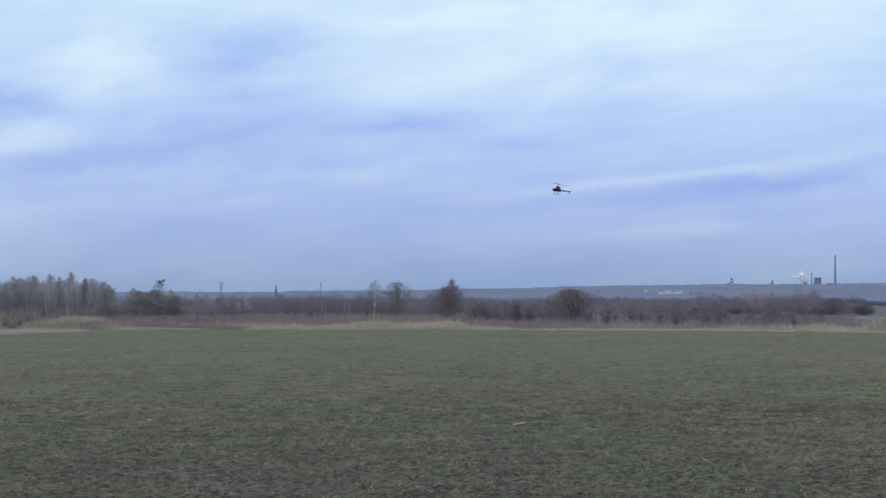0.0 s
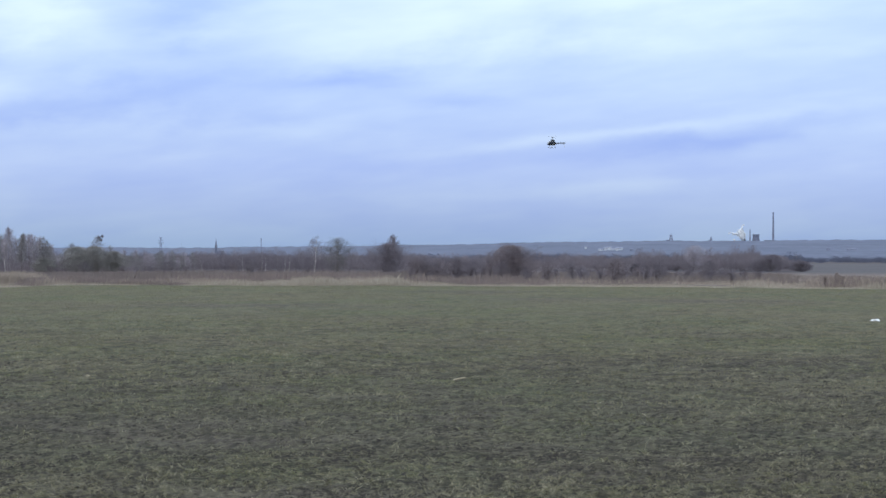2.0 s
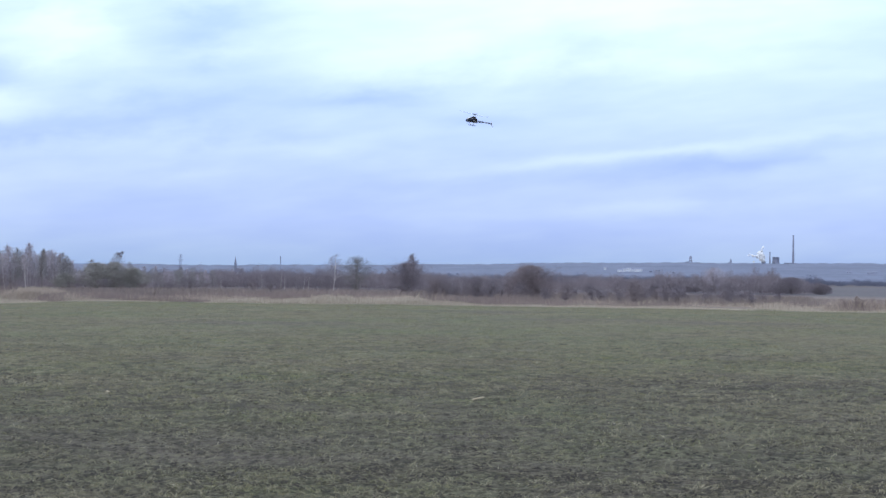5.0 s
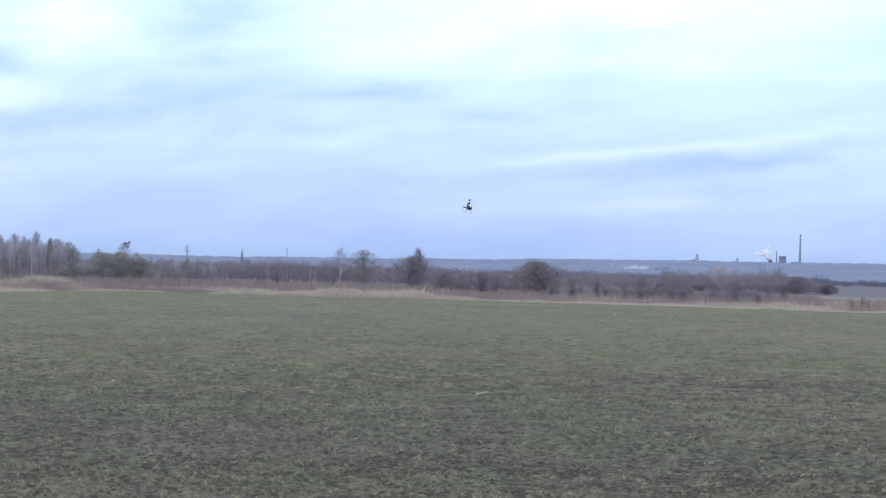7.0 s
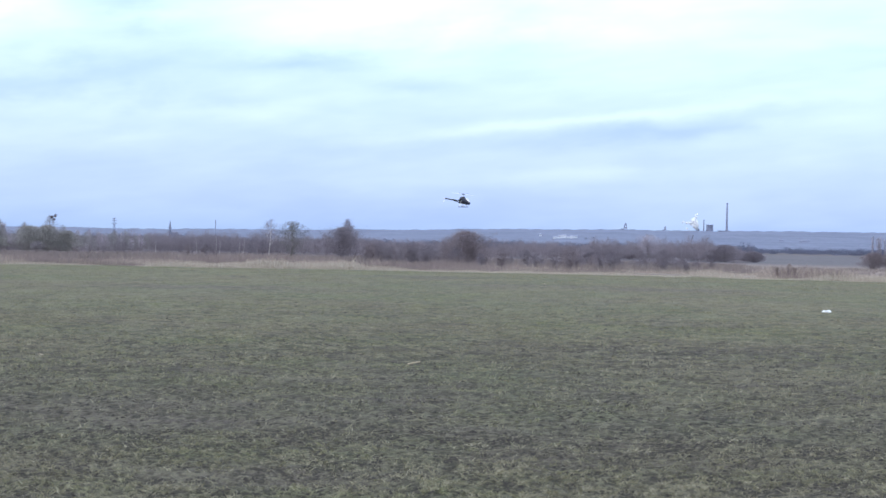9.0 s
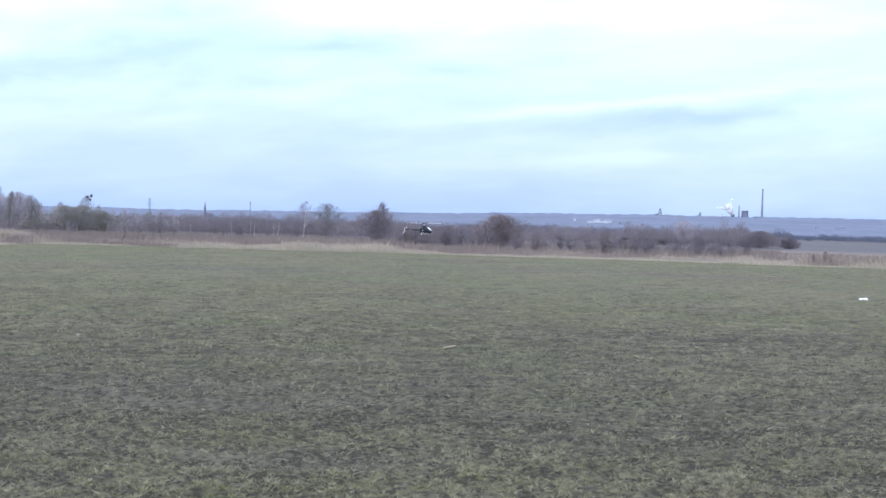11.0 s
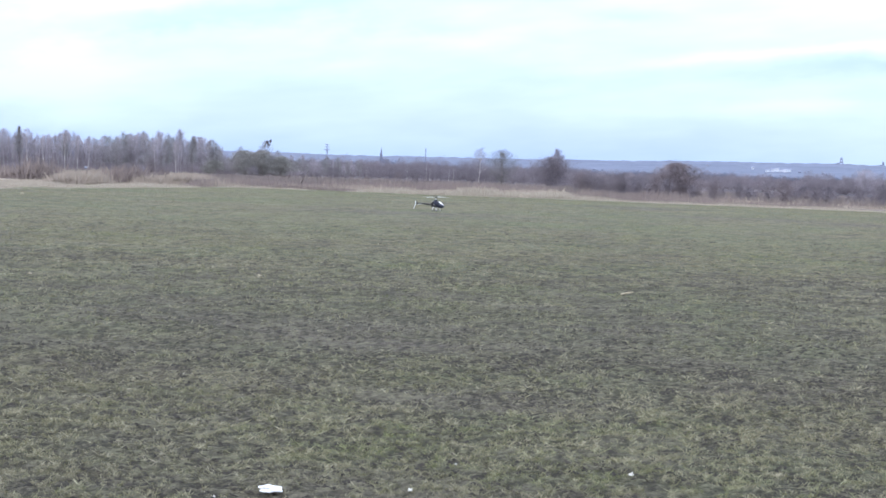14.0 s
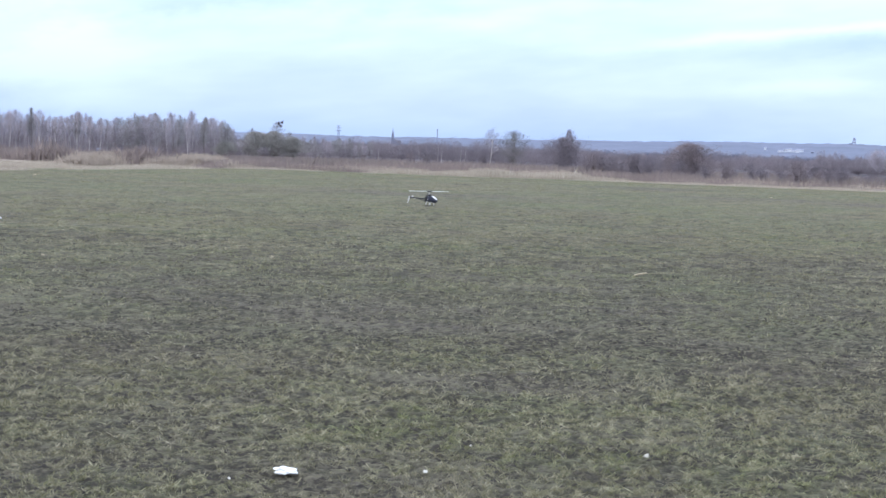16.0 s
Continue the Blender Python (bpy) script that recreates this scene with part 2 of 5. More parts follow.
STRAW = blade_material("dry_reed", [(0.36, 0.315, 0.265), (0.49, 0.435, 0.365), (0.29, 0.25, 0.213), (0.43, 0.385, 0.325)])
WEED = blade_material("brown_weed", [(0.15, 0.122, 0.118), (0.205, 0.172, 0.165), (0.18, 0.152, 0.148), (0.255, 0.215, 0.195)])
TAN = blade_material("tan_grass", [(0.27, 0.225, 0.195), (0.38, 0.325, 0.28), (0.31, 0.262, 0.23), (0.43, 0.37, 0.31)])
WISP = blade_material("bleached_straw", [(0.26, 0.245, 0.19), (0.35, 0.33, 0.27), (0.45, 0.425, 0.36)])
RUST = blade_material("rusty_weed", [(0.18, 0.148, 0.146), (0.24, 0.196, 0.188), (0.21, 0.174, 0.17), (0.31, 0.255, 0.23)])
# Haze is mixed into bark and twig colours, paler and more mauve with distance.
BARK = material("bare_bark", (0.21, 0.18, 0.18), (0.135, 0.118, 0.12), 3.0)
BIRCH = material("birch_bark", (0.56, 0.53, 0.53), (0.34, 0.31, 0.32), 1.0)
TWIG = material("bare_twigs", (0.215, 0.19, 0.22), (0.15, 0.135, 0.16), 0.8, bump=0, vary=0.3)
# Birches of the far wood: trunk contrast is lowered in the colour for haze.
BIRCH_HAZED = material("hazed_birch_bark", (0.42, 0.39, 0.41), (0.26, 0.24, 0.26), 0.5)
TWIG_OLIVE = material("hazed_olive_twigs", (0.29, 0.282, 0.272), (0.215, 0.21, 0.205), 0.4, bump=0, vary=0.3)
TWIG_MOSS = material("hazed_mossy_twigs", (0.27, 0.262, 0.272), (0.20, 0.196, 0.206), 0.4, bump=0, vary=0.3)
TWIG_WOOD = material("hazed_wood_twigs", (0.40, 0.37, 0.42), (0.30, 0.275, 0.32), 0.3, bump=0, vary=0.3)
TWIG_RED = material("reddish_twigs", (0.235, 0.195, 0.21), (0.165, 0.14, 0.155), 0.8, bump=0, vary=0.3)
TWIG_GREEN = material("mossy_twigs", (0.175, 0.173, 0.172), (0.13, 0.128, 0.13), 0.8, bump=0, vary=0.3)
# Woods and hills: blue-grey haze of the distance is put into the base colour.
WOOD_MID = material("hazed_valley_woods", (0.235, 0.203, 0.228), (0.168, 0.15, 0.176), 0.02, bump=0, vary=0.25)
WOOD_FAR = material("hazed_woods", (0.132, 0.142, 0.205), (0.094, 0.105, 0.155), 0.01, bump=0, vary=0.2)
HILL = material("hazed_hills", (0.112, 0.132, 0.202), (0.084, 0.102, 0.164), 0.006, bump=0, fine=8.0)
# Far concrete, steel, slate and render: distance haze is mixed into the colours.
CONCRETE = material("hazed_weathered_concrete", (0.24, 0.26, 0.35), (0.19, 0.205, 0.28), 0.05, bump=0.1)
STEEL_FAR = material("hazed_galvanised_steel", (0.26, 0.285, 0.38), (0.20, 0.22, 0.30), 0.5, 0.7, bump=0)
SLATE = material("hazed_slate", (0.19, 0.21, 0.29), (0.15, 0.165, 0.225), 0.2, bump=0.1)
RENDER_WHITE = material("white_render", (0.52, 0.55, 0.61), (0.42, 0.45, 0.50), 0.1, bump=0.1)
ROOF_RED = material("clay_roof", (0.27, 0.24, 0.26), (0.22, 0.19, 0.21), 0.3, bump=0.1)
GLASS_DARK = material("dark_window", (0.05, 0.06, 0.08), (0.03, 0.035, 0.05), 1.0, 0.2, bump=0, spec=0.5)
STEAM = material("white_steam", (0.95, 0.96, 0.98), (0.88, 0.9, 0.93), 0.02, 1.0, bump=0)
STEAM.node_tree.nodes["Principled BSDF"].inputs["Alpha"].default_value = 0.5
PAPER = material("white_paper", (0.85, 0.86, 0.88), (0.72, 0.74, 0.76), 30.0, 0.7)
STONE = material("pale_pebble", (0.70, 0.69, 0.66), (0.55, 0.53, 0.5), 60.0, 0.7)
STICK = material("peeled_stick", (0.52, 0.45, 0.33), (0.36, 0.30, 0.21), 40.0, 0.8)
LEAF = material("dry_leaf", (0.45, 0.40, 0.30), (0.32, 0.27, 0.19), 40.0, 0.8)
CARBON = material("black_carbon", (0.02, 0.02, 0.024), (0.013, 0.013, 0.015), 60.0, 0.45, bump=0.05, spec=0.35)
GEL_WHITE = material("white_gelcoat", (0.82, 0.83, 0.85), (0.76, 0.77, 0.8), 20.0, 0.3, bump=0, spec=0.5)
GEL_BLUE = material("dark_blue_gelcoat", (0.022, 0.026, 0.05), (0.014, 0.018, 0.036), 20.0, 0.45, bump=0, spec=0.3)
ALUMINIUM = material("brushed_aluminium", (0.65, 0.66, 0.68), (0.55, 0.56, 0.58), 80.0, 0.35, 1.0, bump=0.05)
PLASTIC_WHITE = material("white_nylon", (0.72, 0.72, 0.74), (0.62, 0.62, 0.64), 50.0, 0.5, bump=0.05)
RED_PAINT = material("red_anodised", (0.45, 0.03, 0.03), (0.3, 0.02, 0.02), 50.0, 0.4, bump=0)


# ---- mesh helpers ----
def bm_mesh(name, bm, mat):
    me = bpy.data.meshes.new(name)
    bm.to_mesh(me)
    bm.free()
    me.materials.append(mat)
    return me


def part(name, bm, mat, parent=None, label=""):
    ob = new(name, bm_mesh(name, bm, mat))
    ob.parent = parent
    return tagged(ob, label)


def raw(name, verts, faces, mat, parent=None):
    me = bpy.data.meshes.new(name)
    me.from_pydata(verts, [], faces)
    me.materials.append(mat)
    ob = new(name, me)
    ob.parent = parent
    return ob


def arrays(name, verts, tris, mat):
    """A mesh of triangles from numpy arrays."""
    me = bpy.data.meshes.new(name)
    n, f = len(verts), len(tris)
    me.vertices.add(n)
    me.vertices.foreach_set("co", np.ascontiguousarray(verts, dtype=np.float32).ravel())
    me.loops.add(3 * f)
    me.loops.foreach_set("vertex_index", np.ascontiguousarray(tris, dtype=np.int32).ravel())
    me.polygons.add(f)
    me.polygons.foreach_set("loop_start", np.arange(0, 3 * f, 3, dtype=np.int32))
    me.update(calc_edges=True)
    me.validate()
    me.materials.append(mat)
    return me


def box(bm, x0, x1, y0, y1, z0, z1, bevel=0.0, m=None):
    got = bmesh.ops.create_cube(bm, size=1.0)["verts"]
    for v in got:
        v.co = Vector(((x0 + x1) / 2 + v.co.x * (x1 - x0), (y0 + y1) / 2 + v.co.y * (y1 - y0), (z0 + z1) / 2 + v.co.z * (z1 - z0)))
    if bevel:
        edges = list({e for v in got for e in v.link_edges})
        got = bmesh.ops.bevel(bm, geom=edges, offset=bevel, segments=2, affect="EDGES", profile=0.5)["verts"]
    if m is not None:
        bmesh.ops.transform(bm, matrix=m, verts=list({v for v in got}))
    return bm


def tube(bm, points, radii, sides=8, cap=True):
    """A tube through the points with the radius given at each."""
    rings = []
    for k, p in enumerate(points):
        a, b = Vector(points[max(k - 1, 0)]), Vector(points[min(k + 1, len(points) - 1)])
        q = (b - a).to_track_quat("Z", "Y")
        rings.append([bm.verts.new(Vector(p) + q @ Vector((radii[k] * math.cos(2 * math.pi * s / sides), radii[k] * math.sin(2 * math.pi * s / sides), 0))) for s in range(sides)])
    for lo, hi in zip(rings, rings[1:]):
        for s in range(sides):
            bm.faces.new((lo[s], lo[(s + 1) % sides], hi[(s + 1) % sides], hi[s]))
    if cap:
        bm.faces.new(rings[0][::-1])
        bm.faces.new(rings[-1])
    return bm


def loft(bm, sections, sides=16, power=1.0):
    """Closed skin through oval sections (x, centre z, half width, half height)."""
    rings = []
    for x, cz, hw, hh in sections:
        ring = []
        for s in range(sides):
            a = 2 * math.pi * s / sides
            c, d = math.cos(a), math.sin(a)
            ring.append(bm.verts.new((x, hw * math.copysign(abs(c) ** power, c), cz + hh * math.copysign(abs(d) ** power, d))))
        rings.append(ring)
    for lo, hi in zip(rings, rings[1:]):
        for s in range(sides):
            bm.faces.new((lo[s], hi[s], hi[(s + 1) % sides], lo[(s + 1) % sides]))
    bm.faces.new(rings[0])
    bm.faces.new(rings[-1][::-1])
    bmesh.ops.recalc_face_normals(bm, faces=bm.faces[:])
    for f in bm.faces:
        f.smooth = True
    return bm


# ---- the lie of the land ----
PROFILE = ((0, 0), (60, 0), (76, -0.12), (110, -0.85), (160, -1.65), (250, -2.95), (400, -5.2), (600, -7.2), (800, -9.0), (1500, -15), (2500, -19), (3500, -16), (4200, -8), (4650, 0), (4950, 2))
HILLS = ((-180, -8), (-30, -10), (-14, -11), (-8, -10), (-5, -8), (-1, -3), (2, 2), (5, 8), (9, 14), (13.5, 16.5), (17, 19.5), (20, 20), (40, 8), (180, -8))
EDGE = ((-180, 56), (-20, 54), (-16, 58.5), (-13.3, 64.5), (-11, 70), (-9.5, 70.5), (-6.5, 69), (-4, 68), (0, 69), (4.5, 68), (9, 68.5), (12, 67.5), (16, 67), (19, 67), (180, 60))


def along(table, v):
    return np.interp(v, [p[0] for p in table], [p[1] for p in table])


TABLE = np.random.default_rng(21).uniform(-1, 1, (256, 256))


def lumps(x, y, size, shift=0):
    """Smooth random relief with lumps of the given size."""
    u, v = np.asarray(x, float) / size + 37 * shift, np.asarray(y, float) / size + 11 * shift
    i, j = np.floor(u).astype(int), np.floor(v).astype(int)
    f, g = u - i, v - j
    f, g = f * f * (3 - 2 * f), g * g * (3 - 2 * g)
    a, b, c, d = TABLE[i % 256, j % 256], TABLE[(i + 1) % 256, j % 256], TABLE[i % 256, (j + 1) % 256], TABLE[(i + 1) % 256, (j + 1) % 256]
    return (a * (1 - f) + b * f) * (1 - g) + (c * (1 - f) + d * f) * g


def lie(x, y):
    """Height of the ground."""
    x, y = np.asarray(x, float), np.asarray(y, float)
    d, az = np.hypot(x, y), np.degrees(np.arctan2(x, y))
    z = along(PROFILE, d) + along(HILLS, az) * np.clip((d - 3000) / 1650, 0, 1) ** 1.4
    z = z + np.clip((d - 4000) / 600, 0, 1) * (0.7 * np.sin(az * 1.3 + 1) + 0.4 * np.sin(az * 3.3) + 0.4 * np.sin(az * 11.7 + 2))
    fine = np.clip((d - 4.9) / 0.5, 0, 1) * np.clip((21.8 - np.abs(az)) / 0.7, 0, 1)
    rough = np.clip(1.2 - d / 90, 0, 1) * fine
    z = z + rough * (0.006 * np.sin(x * 0.45 + 1.3) * np.sin(y * 0.31) + 0.012 * lumps(x, y, 1.1, 9) + 0.015 * lumps(x, y, 0.33, 1))
    close = np.clip(1.6 - d / 20, 0, 1) * fine
    z = z + close * (0.008 * lumps(x, y, 0.13, 16) + 0.010 * lumps(x, y, 0.034, 15))
    return z


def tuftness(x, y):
    """How tufted the sward is at a place: 0 in the gaps of bare soil, 1 on top of a tuft; broader clumps farther out.
    Colours take shaded gaps and lit tops from it.
    """
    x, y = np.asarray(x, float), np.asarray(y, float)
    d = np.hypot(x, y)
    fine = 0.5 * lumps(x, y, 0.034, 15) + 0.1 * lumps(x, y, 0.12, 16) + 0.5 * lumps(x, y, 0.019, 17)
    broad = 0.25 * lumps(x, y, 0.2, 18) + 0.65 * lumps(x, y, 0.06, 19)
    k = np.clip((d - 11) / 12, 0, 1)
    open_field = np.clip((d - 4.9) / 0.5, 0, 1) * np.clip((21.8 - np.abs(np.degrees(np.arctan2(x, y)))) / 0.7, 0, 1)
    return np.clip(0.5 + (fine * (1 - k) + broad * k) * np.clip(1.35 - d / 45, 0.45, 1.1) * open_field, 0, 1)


def tufted(me):
    """Store the tuftness on a mesh of the sward."""
    co = np.empty(3 * len(me.vertices), np.float32)
    me.vertices.foreach_get("co", co)
    co = co.reshape(-1, 3)
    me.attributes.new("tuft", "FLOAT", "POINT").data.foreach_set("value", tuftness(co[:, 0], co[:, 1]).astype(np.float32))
    return me


def spot(az, d):
    """A place on the ground at a bearing and distance from the spectator."""
    x, y = d * math.sin(radians(az)), d * math.cos(radians(az))
    return x, y, float(lie(x, y))


MUD = ((6.0, 49.8, 3.6, 1.5), (9.6, 48.2, 3.0, 1.6), (3.6, 58.0, 4.0, 0.9), (3.0, 56.5, 1.6, 0.9), (1.5, 12.0, 1.0, 0.7), (3.2, 10.0, 0.7, 0.6), (-2.5, 14.5, 0.9, 0.9), (2.0, 8.0, 0.8, 0.6), (-1.0, 7.35, 0.55, 0.35), (-2.6, 6.9, 0.5, 0.3), (-2.2, 9.5, 0.8, 0.5), (0.6, 6.7, 0.7, 0.3), (-0.4, 10.5, 0.9, 0.5), (-4.0, 44.0, 3.0, 1.5), (5.5, 22.0, 2.5, 1.6))


def muddy(px, py):
    """How bare and muddy the field is at a place, 0 to 1."""
    mud = np.zeros(len(px))
    for cx, cy, wx, wy in MUD:
        mud = np.maximum(mud, np.exp(-((px - cx) / wx) ** 2 - ((py - cy) / wy) ** 2))
    return np.clip(mud * (1.0 + 0.6 * lumps(px, py, 0.6, 4) + 0.4 * lumps(px, py, 0.2, 6)), 0, 1)


def build_ground():
    az = np.concatenate([np.arange(-180, -30, 10.0), np.arange(-30, -21, 1.0), np.arange(-21, 21, 0.15), np.arange(21, 30, 1.0), np.arange(30, 180, 10.0)])
    r = np.concatenate([[0.3, 1, 2, 3, 4, 5], np.arange(5.5, 13, 0.026), np.arange(13, 30, 0.08), np.arange(30, 80, 0.25), np.geomspace(80, 4900, 90)])
    A, Rr = np.meshgrid(np.radians(az), r)
    X, Y = Rr * np.sin(A), Rr * np.cos(A)
    Z = lie(X, Y)
    n, k = len(az), len(r)
    verts = np.stack([X, Y, Z], -1).reshape(-1, 3)
    verts = np.vstack([verts, [[0, 0, float(lie(0, 0))]]])
    i, j = np.meshgrid(np.arange(k - 1), np.arange(n), indexing="ij")
    a, b, c, d = i * n + j, i * n + (j + 1) % n, (i + 1) * n + (j + 1) % n, (i + 1) * n + j
    tris = np.concatenate([np.stack([a, d, c], -1).reshape(-1, 3), np.stack([a, c, b], -1).reshape(-1, 3)])
    fan = np.stack([np.full(n, k * n), np.arange(n), (np.arange(n) + 1) % n], -1)
    tris = np.concatenate([tris, fan[:, [0, 2, 1]] * 0 + fan])
    me = arrays("ground", verts, tris[:, [0, 2, 1]], GROUND)
    dist = np.hypot(verts[:, 0], verts[:, 1])
    bearing = np.degrees(np.arctan2(verts[:, 0], verts[:, 1]))
    wob = 1.5 * np.sin(bearing * 3.1) + 0.9 * np.sin(bearing * 9.7 + 1)
    dry = np.clip((dist - along(EDGE, bearing) - 0.6 * wob - 1.0) / 2.0 + 0.5, 0, 1)
    me.attributes.new("dry", "FLOAT", "POINT").data.foreach_set("value", dry.astype(np.float32))
    px, py = verts[:, 0], verts[:, 1]
    mud = muddy(px, py)
    me.attributes.new("worn", "FLOAT", "POINT").data.foreach_set("value", np.clip(1 - (dist - 15) / 22 + 0.35 * lumps(px, py, 2.3, 5), 0, 1).astype(np.float32))
    me.attributes.new("mud", "FLOAT", "POINT").data.foreach_set("value", mud.astype(np.float32))
    weedy = along(((-180, 0), (-13, 0), (-11.8, 1), (-7, 1), (-6, 0.15), (1, 0.2), (2, 0.8), (12, 0.6), (15, 0.2), (180, 0)), bearing) * np.clip((dist - 70) / 3 + 0.6 * lumps(px, py, 3.0, 12), 0, 1)
    weedy = np.maximum(weedy, np.clip((dist - 84) / 12 + 0.8 * lumps(px, py, 7.0, 13), 0, 1) * along(((-180, 0.9), (5, 0.9), (9, 0.4), (180, 0.4)), bearing))
    me.attributes.new("weedy", "FLOAT", "POINT").data.foreach_set("value", np.clip(weedy, 0, 1).astype(np.float32))
    meadow = np.clip((bearing - 14.0) / 0.5, 0, 1) * np.clip((2000 - dist) / 200, 0, 1)
    me.attributes.new("meadow", "FLOAT", "POINT").data.foreach_set("value", meadow.astype(np.float32))
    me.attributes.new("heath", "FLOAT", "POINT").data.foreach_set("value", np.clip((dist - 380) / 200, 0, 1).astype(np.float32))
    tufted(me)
    me.polygons.foreach_set("use_smooth", np.ones(len(me.polygons), bool))
    bm = bmesh.new()
    bm.from_mesh(me)
    bmesh.ops.recalc_face_normals(bm, faces=bm.faces[:])
    if sum(f.normal.z for f in bm.faces[:200]) < 0:
        bmesh.ops.reverse_faces(bm, faces=bm.faces[:])
    bm.to_mesh(me)
    bm.free()
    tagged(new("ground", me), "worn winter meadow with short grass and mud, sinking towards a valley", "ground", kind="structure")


build_ground()
RNG = np.random.default_rng(7)


def blades(px, py, height, width, lean, per, spread, rng=RNG):
    """Bunches of pointed blades: per blades round each place; two triangles a blade, bent once."""
    n = len(px)
    x = np.repeat(px, per) + rng.normal(0, spread, n * per)
    y = np.repeat(py, per) + rng.normal(0, spread, n * per)
    h = np.repeat(np.broadcast_to(height, n), per) * rng.uniform(0.5, 1.25, n * per)
    w = np.repeat(np.broadcast_to(width, n), per) * rng.uniform(0.6, 1.3, n * per) / 2
    z = lie(x, y) - 0.004
    turn = rng.uniform(0, 2 * np.pi, n * per)
    cx, cy = np.cos(turn) * w, np.sin(turn) * w
    go, out = rng.uniform(0, 2 * np.pi, n * per), h * np.abs(rng.normal(0, lean, n * per))
    dx, dy = np.cos(go) * out, np.sin(go) * out
    v = np.empty((n * per, 4, 3))
    v[:, 0] = np.stack([x - cx, y - cy, z], -1)
    v[:, 1] = np.stack([x + cx, y + cy, z], -1)
    v[:, 2] = np.stack([x + cx * 0.7 + dx * 0.45, y + cy * 0.7 + dy * 0.45, z + h * 0.62], -1)
    v[:, 3] = np.stack([x + dx, y + dy, z + h], -1)
    base = np.arange(n * per)[:, None] * 4
    tris = np.concatenate([base + [0, 1, 2], base + [0, 2, 3]], 1).reshape(-1, 3)
    return v.reshape(-1, 3), tris


def join(chunks):
    verts, tris, at = [], [], 0
    for v, f in chunks:
        verts.append(v)
        tris.append(f + at)
        at += len(v)
    return np.concatenate(verts), np.concatenate(tris)


def sector(n, d0, d1, a0, a1, rng=RNG):
    d = np.sqrt(rng.uniform(d0 * d0, d1 * d1, n))
    a = np.radians(rng.uniform(a0, a1, n))
    return d * np.sin(a), d * np.cos(a)


def clumpy(x, y, s, seed, keep):
    """Thin the places out into uneven patches."""
    g = np.array([noise.fractal(Vector((a * s + seed, b * s, seed)), 1.0, 2.0, 3) for a, b in zip(x, y)])
    return g > np.quantile(g, 1 - keep)


def build_grass():
    """Tufts of fine short blades, coarser as they stand farther off."""
    near, away = [], []
    for n, d0, d1, h, w, per, spread, keep, into in ((98000, 5.5, 13, 0.0145, 0.0022, 9, 0.011, 0.72, near), (104000, 11, 33, 0.019, 0.0044, 6, 0.02, 0.75, near), (52000, 20, 46, 0.020, 0.009, 6, 0.05, 0.8, away), (34000, 38, 71, 0.022, 0.014, 6, 0.10, 0.85, away)):
        x, y = sector(n, d0, d1, -21, 21)
        d = np.hypot(x, y)
        fade = np.minimum(np.clip((d1 - d) / (0.45 * (d1 - d0)), 0, 1) if d1 < 70 else 1.0, np.clip((d - d0) / (0.3 * (d1 - d0)), 0.02, 1) if d0 > 6 else 1.0)
        ok = clumpy(x, y, 7.0, 3.0, keep) & (clumpy(x, y, 0.9, 6.0, 0.8) | (RNG.uniform(0, 1, n) < 0.45)) & (RNG.uniform(0, 1, n) < fade) & (RNG.uniform(0, 1, n) > (0.55 if d1 < 35 else 0.95) * muddy(x, y))
        x, y = x[ok], y[ok]
        tussock = tuftness(x, y)
        ok = RNG.uniform(0, 1, len(x)) < 0.12 + 1.3 * tussock
        x, y, tussock = x[ok], y[ok], tussock[ok]
        into.append(blades(x, y, h * (0.4 + 1.1 * tussock) * RNG.uniform(0.6, 1.5, len(x)), w, 0.9, per, spread))
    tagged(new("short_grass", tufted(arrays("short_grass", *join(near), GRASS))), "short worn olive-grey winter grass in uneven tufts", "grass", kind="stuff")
    tagged(new("grass_sward", tufted(arrays("grass_sward", *join(away), GRASS_FAR))), "even grey-green sward towards the field's edge", "grass", kind="stuff")


build_grass()


def build_crumbs():
    """Dark crumbs of soil and withered tufts on the sward, doubling as shaded gaps."""
    chunks = []
    for n, d0, d1, size, keep in ((36000, 5.8, 13, 0.015, 0.5), (26000, 12, 24, 0.017, 0.55), (9000, 22, 36, 0.019, 0.45), (3600, 33, 60, 0.024, 0.3)):
        x, y = sector(n, d0, d1, -21, 21)
        ok = clumpy(x, y, 2.6, 14.0, keep)
        x, y = x[ok], y[ok]
        m = len(x)
        rad = size * RNG.uniform(0.4, 1.3, m)
        high = rad * RNG.uniform(0.3, 0.7, m) * (1.0 if d0 < 30 else 0.4)
        stretch = 1.4 if d0 < 20 else 1.9
        z = lie(x, y)
        v = np.empty((m, 7, 3))
        turn = RNG.uniform(0, 6.28, m)
        for k in range(6):
            a = turn + k * 1.0472
            r = rad * RNG.uniform(0.6, 1.3, m)
            v[:, k] = np.stack([x + np.cos(a) * r * stretch, y + np.sin(a) * r * 0.7, z - 0.004], -1)
        v[:, 6] = np.stack([x + rad * RNG.uniform(-0.4, 0.4, m), y + rad * RNG.uniform(-0.2, 0.2, m), z + high], -1)
        base = np.arange(m)[:, None] * 7
        tris = np.concatenate([base + [k, (k + 1) % 6, 6] for k in range(6)], 1).reshape(-1, 3)
        chunks.append((v.reshape(-1, 3), tris))
    tagged(new("soil_and_shade_crumbs", arrays("soil_and_shade_crumbs", *join(chunks), SOIL_SHADE)), "dark crumbs of soil and withered tufts, also standing in for shaded gaps in grass", "soil", kind="stuff")


build_crumbs()


